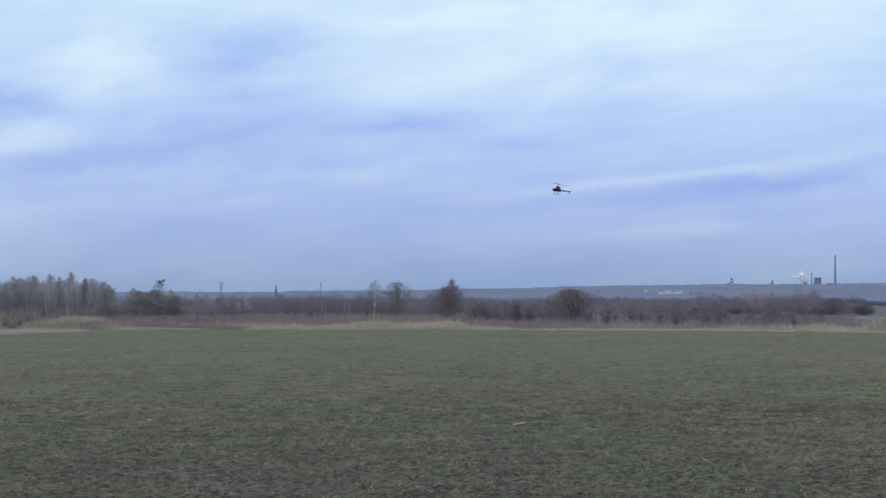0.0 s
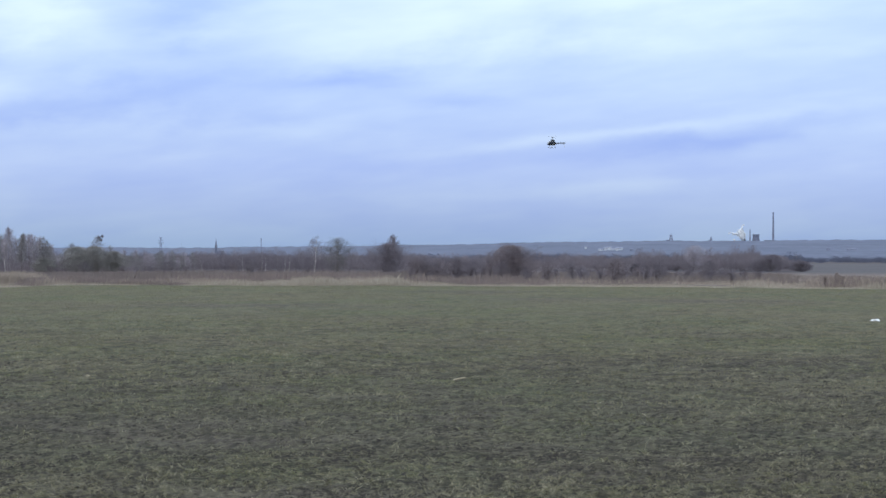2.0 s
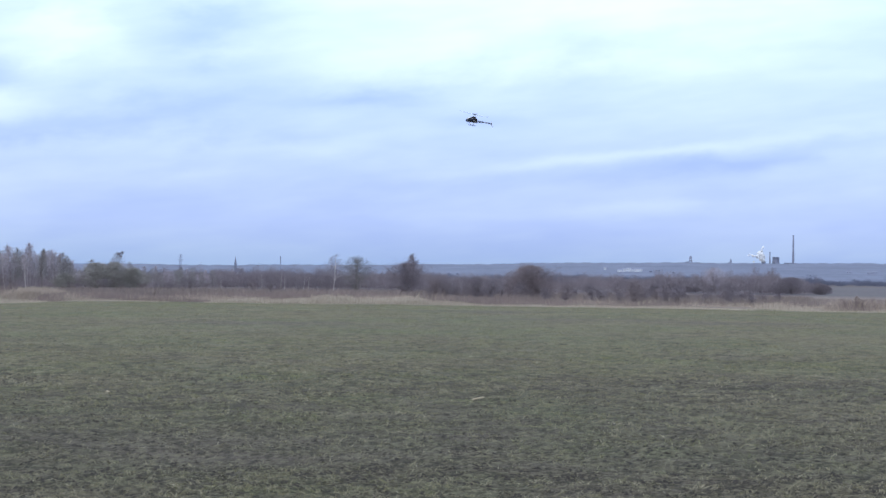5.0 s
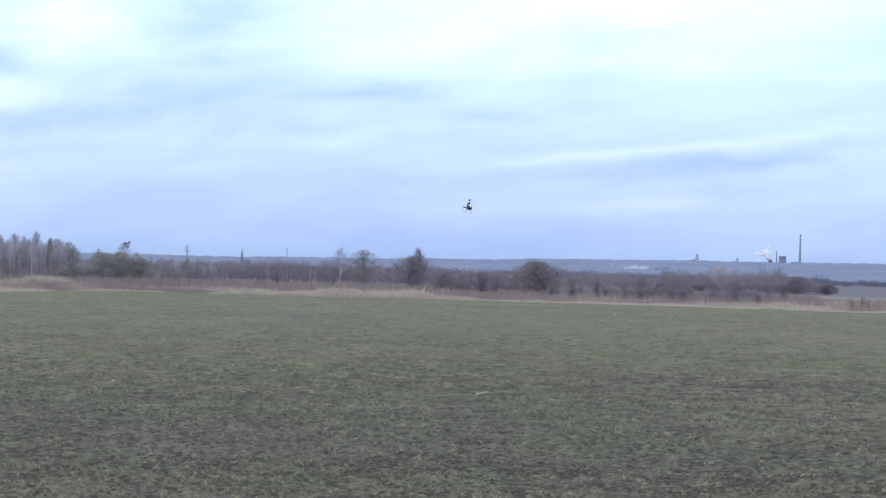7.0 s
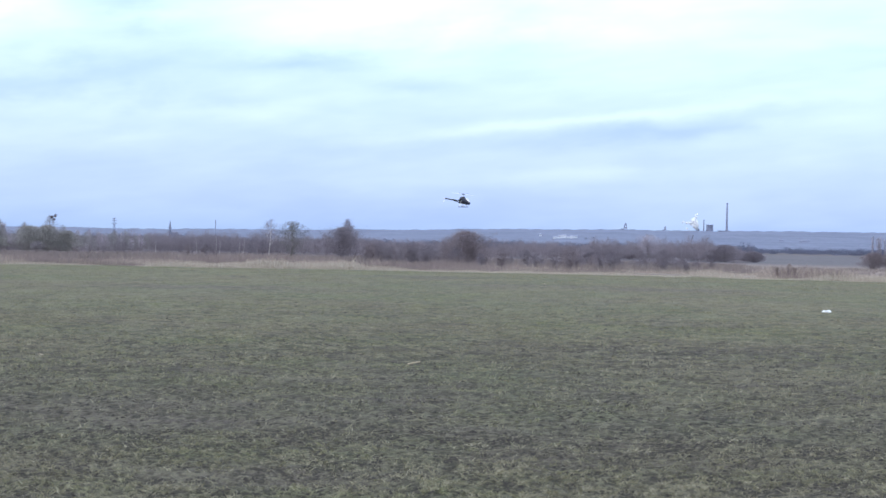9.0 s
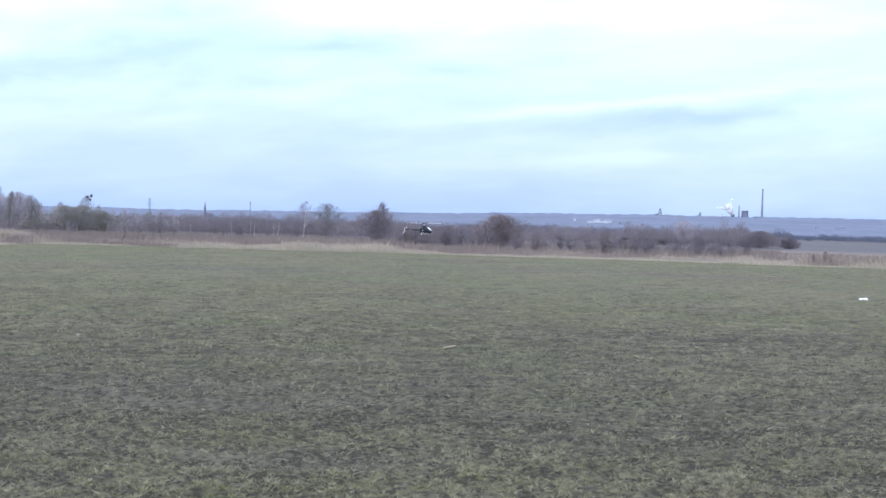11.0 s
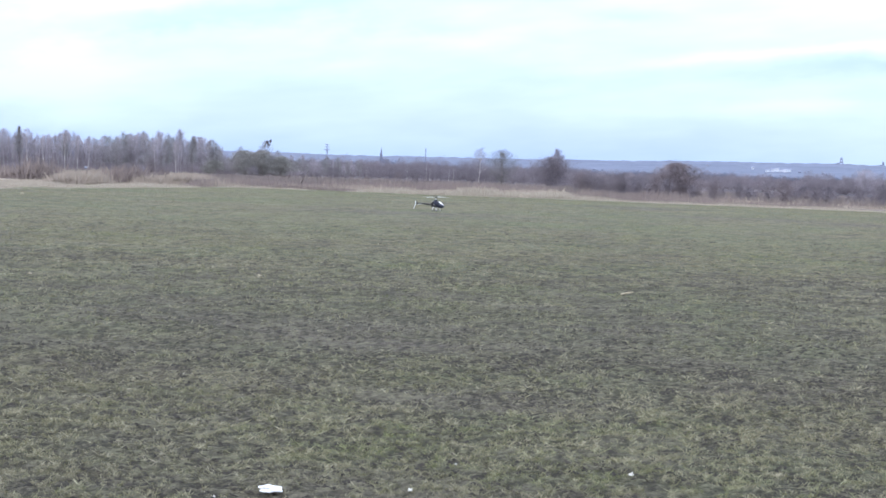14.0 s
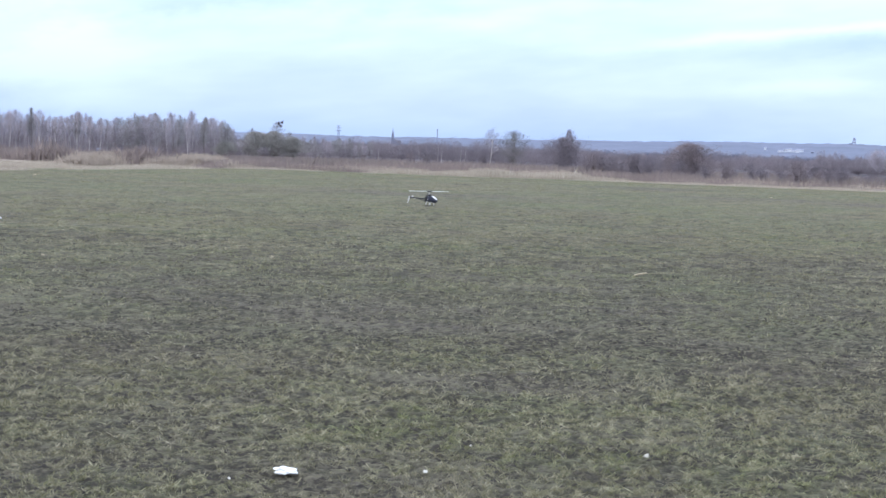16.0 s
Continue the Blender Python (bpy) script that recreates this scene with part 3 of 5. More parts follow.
def build_reeds():
    """Pale dry grass in a ragged belt past the mown edge, tan hummocks and brown weeds behind it."""
    chunks, tan, brown, rust = [], [], [], []

    def belt(into, n, a0, a1, off0, off1, h, width, s, keep, per, spread, lean=0.28):
        """Bunches of stems between two bearings, so far past the edge, taller and lower in swells, thinning out at both ends."""
        a = RNG.uniform(a0, a1, n)
        d = along(EDGE, a) + off0 + RNG.uniform(0, 1, n) ** 1.2 * (off1 - off0)
        x, y = d * np.sin(np.radians(a)), d * np.cos(np.radians(a))
        ends = np.clip(np.minimum(a - a0, a1 - a) / 0.5 + 0.25, 0, 1)
        ok = clumpy(x, y, s, 8.0 + off0, keep) & (RNG.uniform(0, 1, n) < ends)
        x, y, ends = x[ok], y[ok], ends[ok]
        swell = np.clip(0.7 + 0.6 * lumps(x, y, 1.6, 7) + 0.5 * lumps(x, y, 5.0, 8), 0.12, 1.6)
        into.append(blades(x, y, h * swell * (0.4 + 0.6 * ends) * RNG.uniform(0.45, 1.35, len(x)), width, lean, per, spread))

    # bleached grass along the edge: low beside the wood, tall and feathery before the middle of the valley
    belt(chunks, 24000, -22, -12.2, 0, 15, 0.075, 0.009, 0.3, 0.75, 6, 0.25, 0.5)
    belt(chunks, 3000, -12.6, -9.6, 0, 5, 0.06, 0.009, 0.3, 0.55, 10, 0.22, 0.5)
    belt(chunks, 900, -9.8, -6.2, 0, 1.5, 0.05, 0.009, 0.3, 0.4, 10, 0.22, 0.5)
    belt(chunks, 7000, -6.8, -2.8, 0, 9, 0.20, 0.012, 0.25, 0.5, 6, 0.2)
    belt(chunks, 7000, -3.2, 0.9, 0, 8, 0.26, 0.012, 0.3, 0.6, 6, 0.2)
    belt(chunks, 500, -0.1, 0.75, 0.5, 4, 0.42, 0.010, 0.5, 0.7, 9, 0.18)
    belt(chunks, 3200, 0.7, 5.2, 0, 2.5, 0.15, 0.009, 0.3, 0.5, 9, 0.2)
    belt(chunks, 4200, 5, 15.2, 0, 3, 0.11, 0.009, 0.25, 0.45, 9, 0.22)
    belt(chunks, 2600, 9, 15.4, 3, 30, 0.2, 0.010, 0.16, 0.3, 9, 0.25)
    belt(chunks, 4500, 16.6, 22, 0, 10, 0.2, 0.012, 0.25, 0.7, 6, 0.2)
    belt(chunks, 5000, -6.9, 1.2, 0, 3.5, 0.13, 0.012, 0.3, 0.75, 6, 0.2, 0.4)
    belt(chunks, 2600, 1.0, 16.5, 0, 2.2, 0.09, 0.012, 0.3, 0.45, 6, 0.2, 0.4)
    # tan hummocks
    belt(tan, 12000, -17.1, -15.0, 8, 26, 0.40, 0.012, 0.16, 0.55, 8, 0.25)
    belt(tan, 15000, -14.3, -11.6, 8, 28, 0.36, 0.012, 0.16, 0.55, 8, 0.25)
    belt(tan, 9000, -22, -11, 14, 40, 0.26, 0.012, 0.13, 0.3, 8, 0.25)
    belt(tan, 7000, -7.2, 0.6, 6, 30, 0.22, 0.012, 0.14, 0.3, 8, 0.25)
    belt(tan, 8000, 0.6, 16, 4, 45, 0.24, 0.012, 0.12, 0.3, 8, 0.25)
    # rusty brown weeds that come up to the edge where the pale belt fails
    belt(rust, 9000, -22, -16.4, 16, 48, 0.55, 0.013, 0.1, 0.55, 10, 0.35)
    belt(rust, 2200, -15.1, -13.9, 10, 24, 0.6, 0.013, 0.14, 0.6, 10, 0.35)
    belt(rust, 13000, -12.4, -6.2, 1.0, 30, 0.27, 0.013, 0.14, 0.45, 7, 0.3)
    belt(tan, 7000, -12.4, -6.2, 1.0, 26, 0.24, 0.012, 0.2, 0.35, 7, 0.25)
    belt(rust, 7000, -6.6, 0.2, 12, 44, 0.36, 0.013, 0.12, 0.5, 10, 0.35)
    belt(rust, 7000, 1.0, 10.5, 2.0, 34, 0.34, 0.012, 0.13, 0.35, 10, 0.3)
    belt(rust, 1500, 14.8, 17.6, 2.0, 13, 0.34, 0.012, 0.3, 0.4, 9, 0.25)
    belt(tan, 1500, 14.6, 17.8, 2.0, 13, 0.3, 0.012, 0.3, 0.5, 8, 0.25)
    for n, d0, d1, h, a0, a1, keep in ((9000, 92, 170, 0.55, -22, 1, 0.6), (6000, 170, 380, 0.55, -22, 0, 0.6), (6500, 80, 130, 0.36, 1, 14, 0.4), (9000, 130, 380, 0.6, 0, 14, 0.5), (3500, 110, 380, 0.35, 14, 22, 0.35)):
        x, y = sector(n, d0, d1, a0, a1)
        ok = clumpy(x, y, 0.08, 5.0, keep)
        x, y = x[ok], y[ok]
        brown.append(blades(x, y, h * RNG.uniform(0.5, 1.4, len(x)), 0.014 + d0 / 8000, 0.28, 8, 0.55))
    v, f = join(chunks)
    tagged(new("dry_reeds", arrays("dry_reeds", v, f, STRAW)), "pale straw-coloured dry reed grass along the field's edge", "reeds", kind="stuff")
    v, f = join(tan)
    tagged(new("tan_grass", arrays("tan_grass", v, f, TAN)), "tan hummocks of withered grass behind a pale reed belt", "grass", kind="stuff")
    v, f = join(rust)
    tagged(new("rusty_weeds", arrays("rusty_weeds", v, f, RUST)), "rusty brown withered docks and brambles at the field's edge", "weeds", kind="stuff")
    v, f = join(brown)
    tagged(new("brown_weeds", arrays("brown_weeds", v, f, WEED)), "brown withered weeds and brambles on the fallow land", "weeds", kind="stuff")


build_reeds()


def build_wisps():
    """Single bleached stalks that lie flat on the sward."""
    chunks = []
    for n, d0, d1, h, w, keep in ((900, 5.6, 13, 0.016, 0.0014, 0.4), (1100, 12, 24, 0.016, 0.0022, 0.35)):
        x, y = sector(n, d0, d1, -21, 21)
        ok = clumpy(x, y, 1.3, 23.0, keep)
        chunks.append(blades(x[ok], y[ok], h, w, 1.5, 3, 0.03))
    tagged(new("straw_wisps", arrays("straw_wisps", *join(chunks), WISP)), "bleached straw stalks scattered over the worn grass", "straw", kind="stuff")


build_wisps()


# ---- trees and shrubs ----
def prisms(segs):
    """Three-sided tapered limbs from rows (x0, y0, z0, x1, y1, z1, r0, r1)."""
    s = np.asarray(segs, float)
    a, b = s[:, 0:3], s[:, 3:6]
    way = b - a
    way /= np.linalg.norm(way, axis=1, keepdims=True) + 1e-9
    side = np.cross(way, [0.31, 0.87, 0.39])
    side /= np.linalg.norm(side, axis=1, keepdims=True) + 1e-9
    other = np.cross(way, side)
    v = np.empty((len(s), 6, 3))
    for k in range(3):
        off = side * math.cos(2.0944 * k) + other * math.sin(2.0944 * k)
        v[:, k], v[:, 3 + k] = a + off * s[:, 6:7], b + off * s[:, 7:8]
    base = np.arange(len(s))[:, None] * 6
    tris = np.concatenate([base + [k, (k + 1) % 3, 3 + (k + 1) % 3] for k in range(3)] + [base + [k, 3 + (k + 1) % 3, 3 + k] for k in range(3)], 1).reshape(-1, 3)
    return v.reshape(-1, 3), tris


def slivers(start, end, width, rng):
    """Thin pointed twigs, one triangle each."""
    way = end - start
    side = np.cross(way, rng.normal(0, 1, way.shape))
    side /= np.linalg.norm(side, axis=1, keepdims=True) + 1e-9
    w = (width * rng.uniform(0.6, 1.4, len(start)))[:, None] / 2
    v = np.stack([start - side * w, start + side * w, end], 1)
    return v.reshape(-1, 3), np.arange(3 * len(start)).reshape(-1, 3)


def skeleton(height, wide, seed, stems=1, bare=0.25, upright=0.55, limbs=16, twigs=1800, twig_len=0.4, twig_w=0.035, peak=0.45, girth=0.022, fill=0.55, point=0.55):
    """Trunk pieces and twig triangles of a leafless tree, its foot at the origin. peak: where the crown is widest."""
    rng = np.random.default_rng(seed)
    wood, boughs = [], []
    for s in range(stems):
        lean = rng.normal(0, 0.05 if stems == 1 else 0.13, 2)
        top = height * (rng.uniform(0.88, 1.0) if s == 0 else rng.uniform(0.6, 0.95))
        pts = [np.array([lean[0] * z + 0.02 * height * math.sin(3 * z / height + seed), lean[1] * z + 0.02 * height * math.cos(4 * z / height + seed * 2), z]) for z in np.linspace(-0.15, top, 7)]
        rad = np.linspace(girth * height, 0.003 * height, 7) / (1 if stems == 1 else 1.7)
        wood += [(*p, *q, r0, r1) for p, q, r0, r1 in zip(pts, pts[1:], rad, rad[1:])]
        for k in range(limbs):
            f = bare + (1 - bare) * (k + rng.uniform(0, 1)) / limbs
            z = f * top
            p = np.array([np.interp(z, [q[2] for q in pts], [q[i] for q in pts]) for i in range(3)])
            g = (f - bare) / (1 - bare)
            reach = wide / 2 * (0.25 + 0.75 * math.sin(math.pi * min(1, (g / (2 * peak)) if g < peak else 0.5 + (g - peak) / (2 * (1 - peak))))) * rng.uniform(0.7, 1.15)
            a = k * 2.4 + seed + rng.uniform(-0.4, 0.4)
            end = p + np.array([math.cos(a) * reach, math.sin(a) * reach, (reach * upright * rng.uniform(0.6, 1.5) + 0.04 * height) * (1.1 - g)])
            mid = (p + end) / 2 + np.array([0, 0, -0.05 * reach])
            r = 0.006 * height * (1.2 - g) + 0.004
            wood += [(*p, *mid, r, r * 0.7), (*mid, *end, r * 0.7, r * 0.25)]
            boughs += [(p, mid), (mid, end)]
        boughs += list(zip(pts[3:], pts[4:]))
    a, b = np.array([q[0] for q in boughs]), np.array([q[1] for q in boughs])
    pick = rng.integers(0, len(boughs), twigs)
    start = a[pick] + (b - a)[pick] * rng.uniform(0, 1.05, (twigs, 1))
    start += rng.normal(0, 0.035 * wide, start.shape)
    loose = int(twigs * fill)
    g = rng.beta(1.6, 1.3, loose)
    bulge = np.where(g < peak, np.sin(np.pi * np.clip(g / (2 * peak), 0, 1)) ** 0.6, np.clip((1 - g) / (1 - peak), 0, 1) ** point)
    turn = rng.uniform(0, 2 * np.pi, loose)
    lobes = 1 + 0.2 * np.sin(3 * turn + seed) + 0.2 * np.sin(5 * turn + 9 * g + seed) + 0.2 * np.sin(17 * g + 2 * turn + seed) + rng.normal(0, 0.08, loose)
    far_out = wide / 2 * (0.12 + 0.88 * bulge) * lobes * rng.uniform(0, 1, loose) ** 0.45
    start[:loose] = np.stack([np.cos(turn) * far_out, np.sin(turn) * far_out, height * (bare + (0.97 - bare) * g)], -1)
    go = rng.normal(0, 1, start.shape) + [0, 0, 0.9]
    out = start.copy()
    out[:, 2] = 0
    go += 0.6 * out / (np.linalg.norm(out, axis=1, keepdims=True) + 0.2)
    go /= np.linalg.norm(go, axis=1, keepdims=True)
    end = start + go * (twig_len * rng.uniform(0.5, 1.5, twigs))[:, None]
    end[:, 2] = np.maximum(end[:, 2], 0.03)
    start[:, 2] = np.maximum(start[:, 2], 0.02)
    return prisms(wood), slivers(start, end, twig_w, rng)


def make_tree(name, label, category, group, bark, twig, seed, **shape):
    wood, crown = skeleton(seed=seed, **shape)
    base = tagged(new(name), label, category, group)
    for piece, (v, f), mat in (("trunk", wood, bark), ("crown", crown, twig)):
        ob = new(piece, arrays(piece, v, f, mat))
        ob.parent = base
    return base


def stand(ob, az, d, turn=0.0, size=1.0, sink=0.0, squash=1.0):
    x, y, z = spot(az, d)
    ob.matrix_basis = pose(x, y, z - sink, 0, 0, turn) @ Matrix.Diagonal((size * squash, size * squash, size, 1))
    return ob


def again(ob, az, d, turn, size, squash=1.0):
    x, y, z = spot(az, d)
    made = copy_thing(ob, Matrix.Identity(4))
    made.matrix_basis = pose(x, y, z, 0, 0, turn) @ Matrix.Diagonal((size * squash, size * squash, size, 1))
    return made


# single trees behind the field's edge
stand(make_tree("bare_tree", "dense leafless tree with a ragged pointed crown among brush", "tree", "", BARK, TWIG, 11, height=4.2, wide=6.4, stems=3, bare=0.03, limbs=18, twigs=16000, twig_len=0.34, twig_w=0.016, peak=0.42, upright=0.8, point=0.9), 0.1, 200)
stand(make_tree("bare_tree", "slim pointed leafless tree rising from dense brush", "tree", "", BARK, TWIG, 21, height=5.3, wide=3.0, stems=2, bare=0.1, limbs=20, twigs=5200, twig_len=0.36, twig_w=0.015, peak=0.25, upright=1.3, point=1.1), 0.3, 203)
stand(make_tree("bare_tree", "leafless tree with a rounded airy crown beyond the reeds", "tree", "", BARK, TWIG_GREEN, 12, height=5.2, wide=4.6, bare=0.12, limbs=26, twigs=8000, twig_len=0.32, twig_w=0.014, peak=0.55), -1.62, 215)
stand(make_tree("birch_tree", "slender birch with pale bark and thin bare crown", "tree", "", BIRCH, TWIG, 13, height=5.3, wide=2.6, bare=0.2, limbs=22, twigs=2600, twig_len=0.34, twig_w=0.011, peak=0.45, upright=1.0, point=1.0), -2.45, 218)
stand(make_tree("bare_tree", "broad brown leafless bush with a rounded top", "tree", "", BARK, TWIG_RED, 14, height=2.75, wide=3.9, stems=5, bare=0.05, limbs=12, twigs=20000, twig_len=0.2, twig_w=0.014, peak=0.6), 4.45, 120)
stand(make_tree("bare_tree", "tall leafless tree on the far meadow", "tree", "", BARK, TWIG_WOOD, 15, height=8.3, wide=8.0, stems=2, bare=0.22, limbs=18, twigs=5500, twig_len=0.7, twig_w=0.035, peak=0.6), 10.85, 500)
stand(make_tree("bare_tree", "round dark leafless bush on the meadow", "tree", "", BARK, TWIG, 16, height=2.1, wide=3.2, stems=4, bare=0.05, limbs=10, twigs=4000, twig_len=0.35, twig_w=0.04, peak=0.5), 8.75, 280)
for az, d, h, w, seed in ((13.4, 596, 6.3, 13.5, 17), (13.0, 604, 4.6, 8.0, 27), (14.38, 606, 4.0, 9.0, 18)):
    stand(make_tree("willow_bush", "broad rounded willow thicket, dark and leafless, on a meadow", "bush", "willow thicket", BARK, TWIG, seed, height=h, wide=w, stems=7, bare=0.02, limbs=10, twigs=14000, twig_len=0.4, twig_w=0.07, peak=0.36, fill=0.92), az, d)
for az, h, seed in ((18.32, 11.6, 81), (18.47, 11.2, 82), (18.6, 11.8, 83), (18.78, 10.6, 84)):
    stand(make_tree("poplar_tree", "narrow leafless columnar poplar standing in a row", "tree", "poplar row", BARK, TWIG_WOOD, seed, height=h, wide=1.1, bare=0.2, limbs=24, twigs=1500, twig_len=0.6, twig_w=0.035, peak=0.4, upright=2.4), az, 700)
for az, h, w, seed in ((18.4, 4.0, 8.0, 85), (19.1, 4.6, 9.0, 86), (19.9, 4.2, 9.0, 87)):
    stand(make_tree("bare_bush", "reddish-brown leafless thicket beyond dry grass", "bush", "brown thicket", BARK, TWIG_RED, seed, height=h, wide=w, stems=7, bare=0.0, limbs=10, twigs=9000, twig_len=0.4, twig_w=0.045, peak=0.3, fill=0.85), az, 400)
for az, d, h, seed in ((15.22, 71, 0.46, 91), (15.62, 72, 0.62, 92), (15.78, 71, 0.5, 93)):
    stand(make_tree("dock_stalk", "dark brown dead dock stalk among pale grass", "weed", "dock stalks", BARK, RUST, seed, height=h, wide=0.2, bare=0.15, limbs=8, twigs=500, twig_len=0.06, twig_w=0.012, peak=0.6, upright=2.0, girth=0.03), az, d)
clump_tree = make_tree("bare_tree", "leafless poplar carrying dark mistletoe in its top", "tree", "", BARK, TWIG_MOSS, 20, height=9.0, wide=4.2, bare=0.1, limbs=22, twigs=1500, twig_len=0.7, twig_w=0.04, peak=0.45, fill=0.8)
rng = np.random.default_rng(5)
for k, (ox, oz, rad) in enumerate(((0.4, 8.6, 0.55), (1.2, 8.9, 0.4), (0.9, 8.0, 0.35))):
    s = rng.normal(0, rad * 0.3, (120, 3)) + [ox, 0, oz]
    e = s + rng.normal(0, rad * 0.6, (120, 3))
    ball = new("mistletoe", arrays("mistletoe", *slivers(s, e, 0.10, rng), TWIG))
    ball.parent = clump_tree
    tagged(ball, "dark twiggy ball of mistletoe")
stand(clump_tree, -9.85, 400)

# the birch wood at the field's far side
protos = [make_tree("birch_tree", "tall slim birch with whitish trunk in a leafless wood", "tree", "birch wood", BIRCH_HAZED if k < 3 else BARK, (TWIG_WOOD, TWIG_WOOD, TWIG_WOOD, TWIG_MOSS, TWIG_WOOD)[k], 30 + k, height=10.4, wide=(2.0, 2.4, 1.8, 4.2, 3.4)[k], bare=(0.42, 0.48, 0.4, 0.12, 0.25)[k], limbs=20, twigs=(1000, 1100, 850, 2600, 2000)[k], twig_len=0.8, twig_w=0.026, peak=0.35, girth=0.012, fill=(0.55, 0.55, 0.5, 0.8, 0.75)[k], point=(1.0, 1.0, 1.0, 0.6, 0.7)[k], upright=(1.8, 1.8, 1.8, 0.8, 1.0)[k]) for k in range(5)]
for p in protos[3:]:
    tagged(p, "leafless tree with a dense brown crown in a wood", "tree")
pick = random.Random(4)
first = set()
for k in range(190):
    az = -22.5 + 11.2 * (k + pick.uniform(0, 1)) / 190
    d = 392 + 70 * pick.random() ** 1.3
    kind = pick.choice((3, 4, 3, 4) if -15.6 < az < -14.3 else (0, 1, 2, 0, 1, 2, 4) if az < -15.6 else (0, 1, 2, 4, 4, 3, 3))
    size = pick.uniform(0.82, 1.1) * float(along(((-22, 0.84), (-18.5, 0.86), (-16.5, 0.88), (-15.3, 0.8), (-14.3, 0.95), (-13, 0.97), (-12, 0.92), (-11.4, 0.72)), az))
    if kind in first:
        again(protos[kind], az, d, pick.uniform(0, 360), size)
    else:
        first.add(kind)
        stand(protos[kind], az, d, 0, size)
for k in range(46):
    az = -11.8 + 5.2 * (k + pick.uniform(0, 1)) / 46
    again(protos[pick.choice((3, 4, 3, 1))], az, 410 + 90 * pick.random(), pick.uniform(0, 360), pick.uniform(0.45, 0.7) * (1.05 if -10.8 < az < -8.9 else 0.85), 1.3)

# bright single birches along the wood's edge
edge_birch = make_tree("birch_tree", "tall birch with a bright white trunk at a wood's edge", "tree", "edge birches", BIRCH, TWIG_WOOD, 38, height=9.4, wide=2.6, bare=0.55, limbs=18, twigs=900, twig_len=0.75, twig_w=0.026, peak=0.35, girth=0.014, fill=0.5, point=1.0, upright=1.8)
stand(edge_birch, -19.34, 387)
for az, size in ((-18.84, 0.9), (-17.82, 1.0), (-17.3, 0.86), (-16.64, 1.0), (-16.24, 0.82), (-15.88, 0.7), (-13.57, 0.8), (-20.3, 0.95), (-12.9, 0.85)):
    again(edge_birch, az, 387, az * 90, size)

# dark pointed tops and a mossy thicket at the wood's edge
for az, h, seed in ((-18.15, 10.2, 71), (-16.6, 9.6, 72), (-12.3, 9.6, 73)):
    stand(make_tree("bare_tree", "slim dark tree with a narrow pointed top in a birch wood", "tree", "", BARK, TWIG_MOSS, seed, height=h, wide=2.2, bare=0.3, limbs=26, twigs=2600, twig_len=0.5, twig_w=0.035, peak=0.15, point=1.0, upright=1.0), az, 392)
for az, h, w, seed in ((-10.55, 6.3, 8.4, 74), (-9.95, 6.5, 8.0, 76), (-9.3, 5.2, 7.0, 77), (-11.6, 3.6, 5.0, 75)):
    stand(make_tree("willow_bush", "broad mossy willow thicket, greyed for haze, beside a birch wood", "bush", "", BARK, TWIG_OLIVE, seed, height=h, wide=w, stems=6, bare=0.03, limbs=12, twigs=12000, twig_len=0.45, twig_w=0.045, peak=0.45, fill=0.8), az, 385)

# small pale birches in front of the valley woods
sapling = make_tree("birch_tree", "young birch with a bright white trunk before dark woods", "tree", "young birches", BIRCH, TWIG, 41, height=4.2, wide=1.8, bare=0.45, limbs=12, twigs=900, twig_len=0.35, twig_w=0.02, peak=0.5, girth=0.02)
stand(sapling, -4.87, 330)
for az, d, size in ((-4.22, 335, 1.1), (-4.1, 340, 0.9), (-3.45, 328, 0.9), (-3.3, 330, 1.0), (-6.3, 345, 0.8)):
    again(sapling, az, d, az * 70, size)

# shrubs just behind the edge
shrubs = [make_tree("bare_shrub", ("leafless many-stemmed shrub, brown twigs above dry grass", "thin reddish shrub, bare, among dry weeds", "dark upright shrub with thin bare stems")[k], "shrub", "scrub along the field", BARK, (TWIG, TWIG_RED, TWIG)[k], 50 + k, height=2.0, wide=(1.7, 1.5, 1.1)[k], stems=(6, 5, 4)[k], bare=0.1, limbs=6, twigs=2600, twig_len=0.22, twig_w=0.010, peak=0.6, upright=1.0) for k in range(3)]
seen = set()
for k in range(136):
    if k < 34:
        az, d, size = pick.uniform(0.9, 4.2), pick.uniform(112, 150), pick.uniform(0.6, 0.95)
    elif k < 114:
        az, d, size = pick.uniform(4.0, 13.0), pick.uniform(80, 170), pick.uniform(0.3, 0.68)
    else:
        az, d, size = pick.uniform(-21, 0.5), pick.uniform(130, 330), pick.uniform(0.6, 1.1)
    kind = pick.randrange(3)
    if kind in seen:
        again(shrubs[kind], az, d, pick.uniform(0, 360), size, pick.uniform(0.9, 1.4))
    else:
        seen.add(kind)
        stand(shrubs[kind], az, d, 0, size)


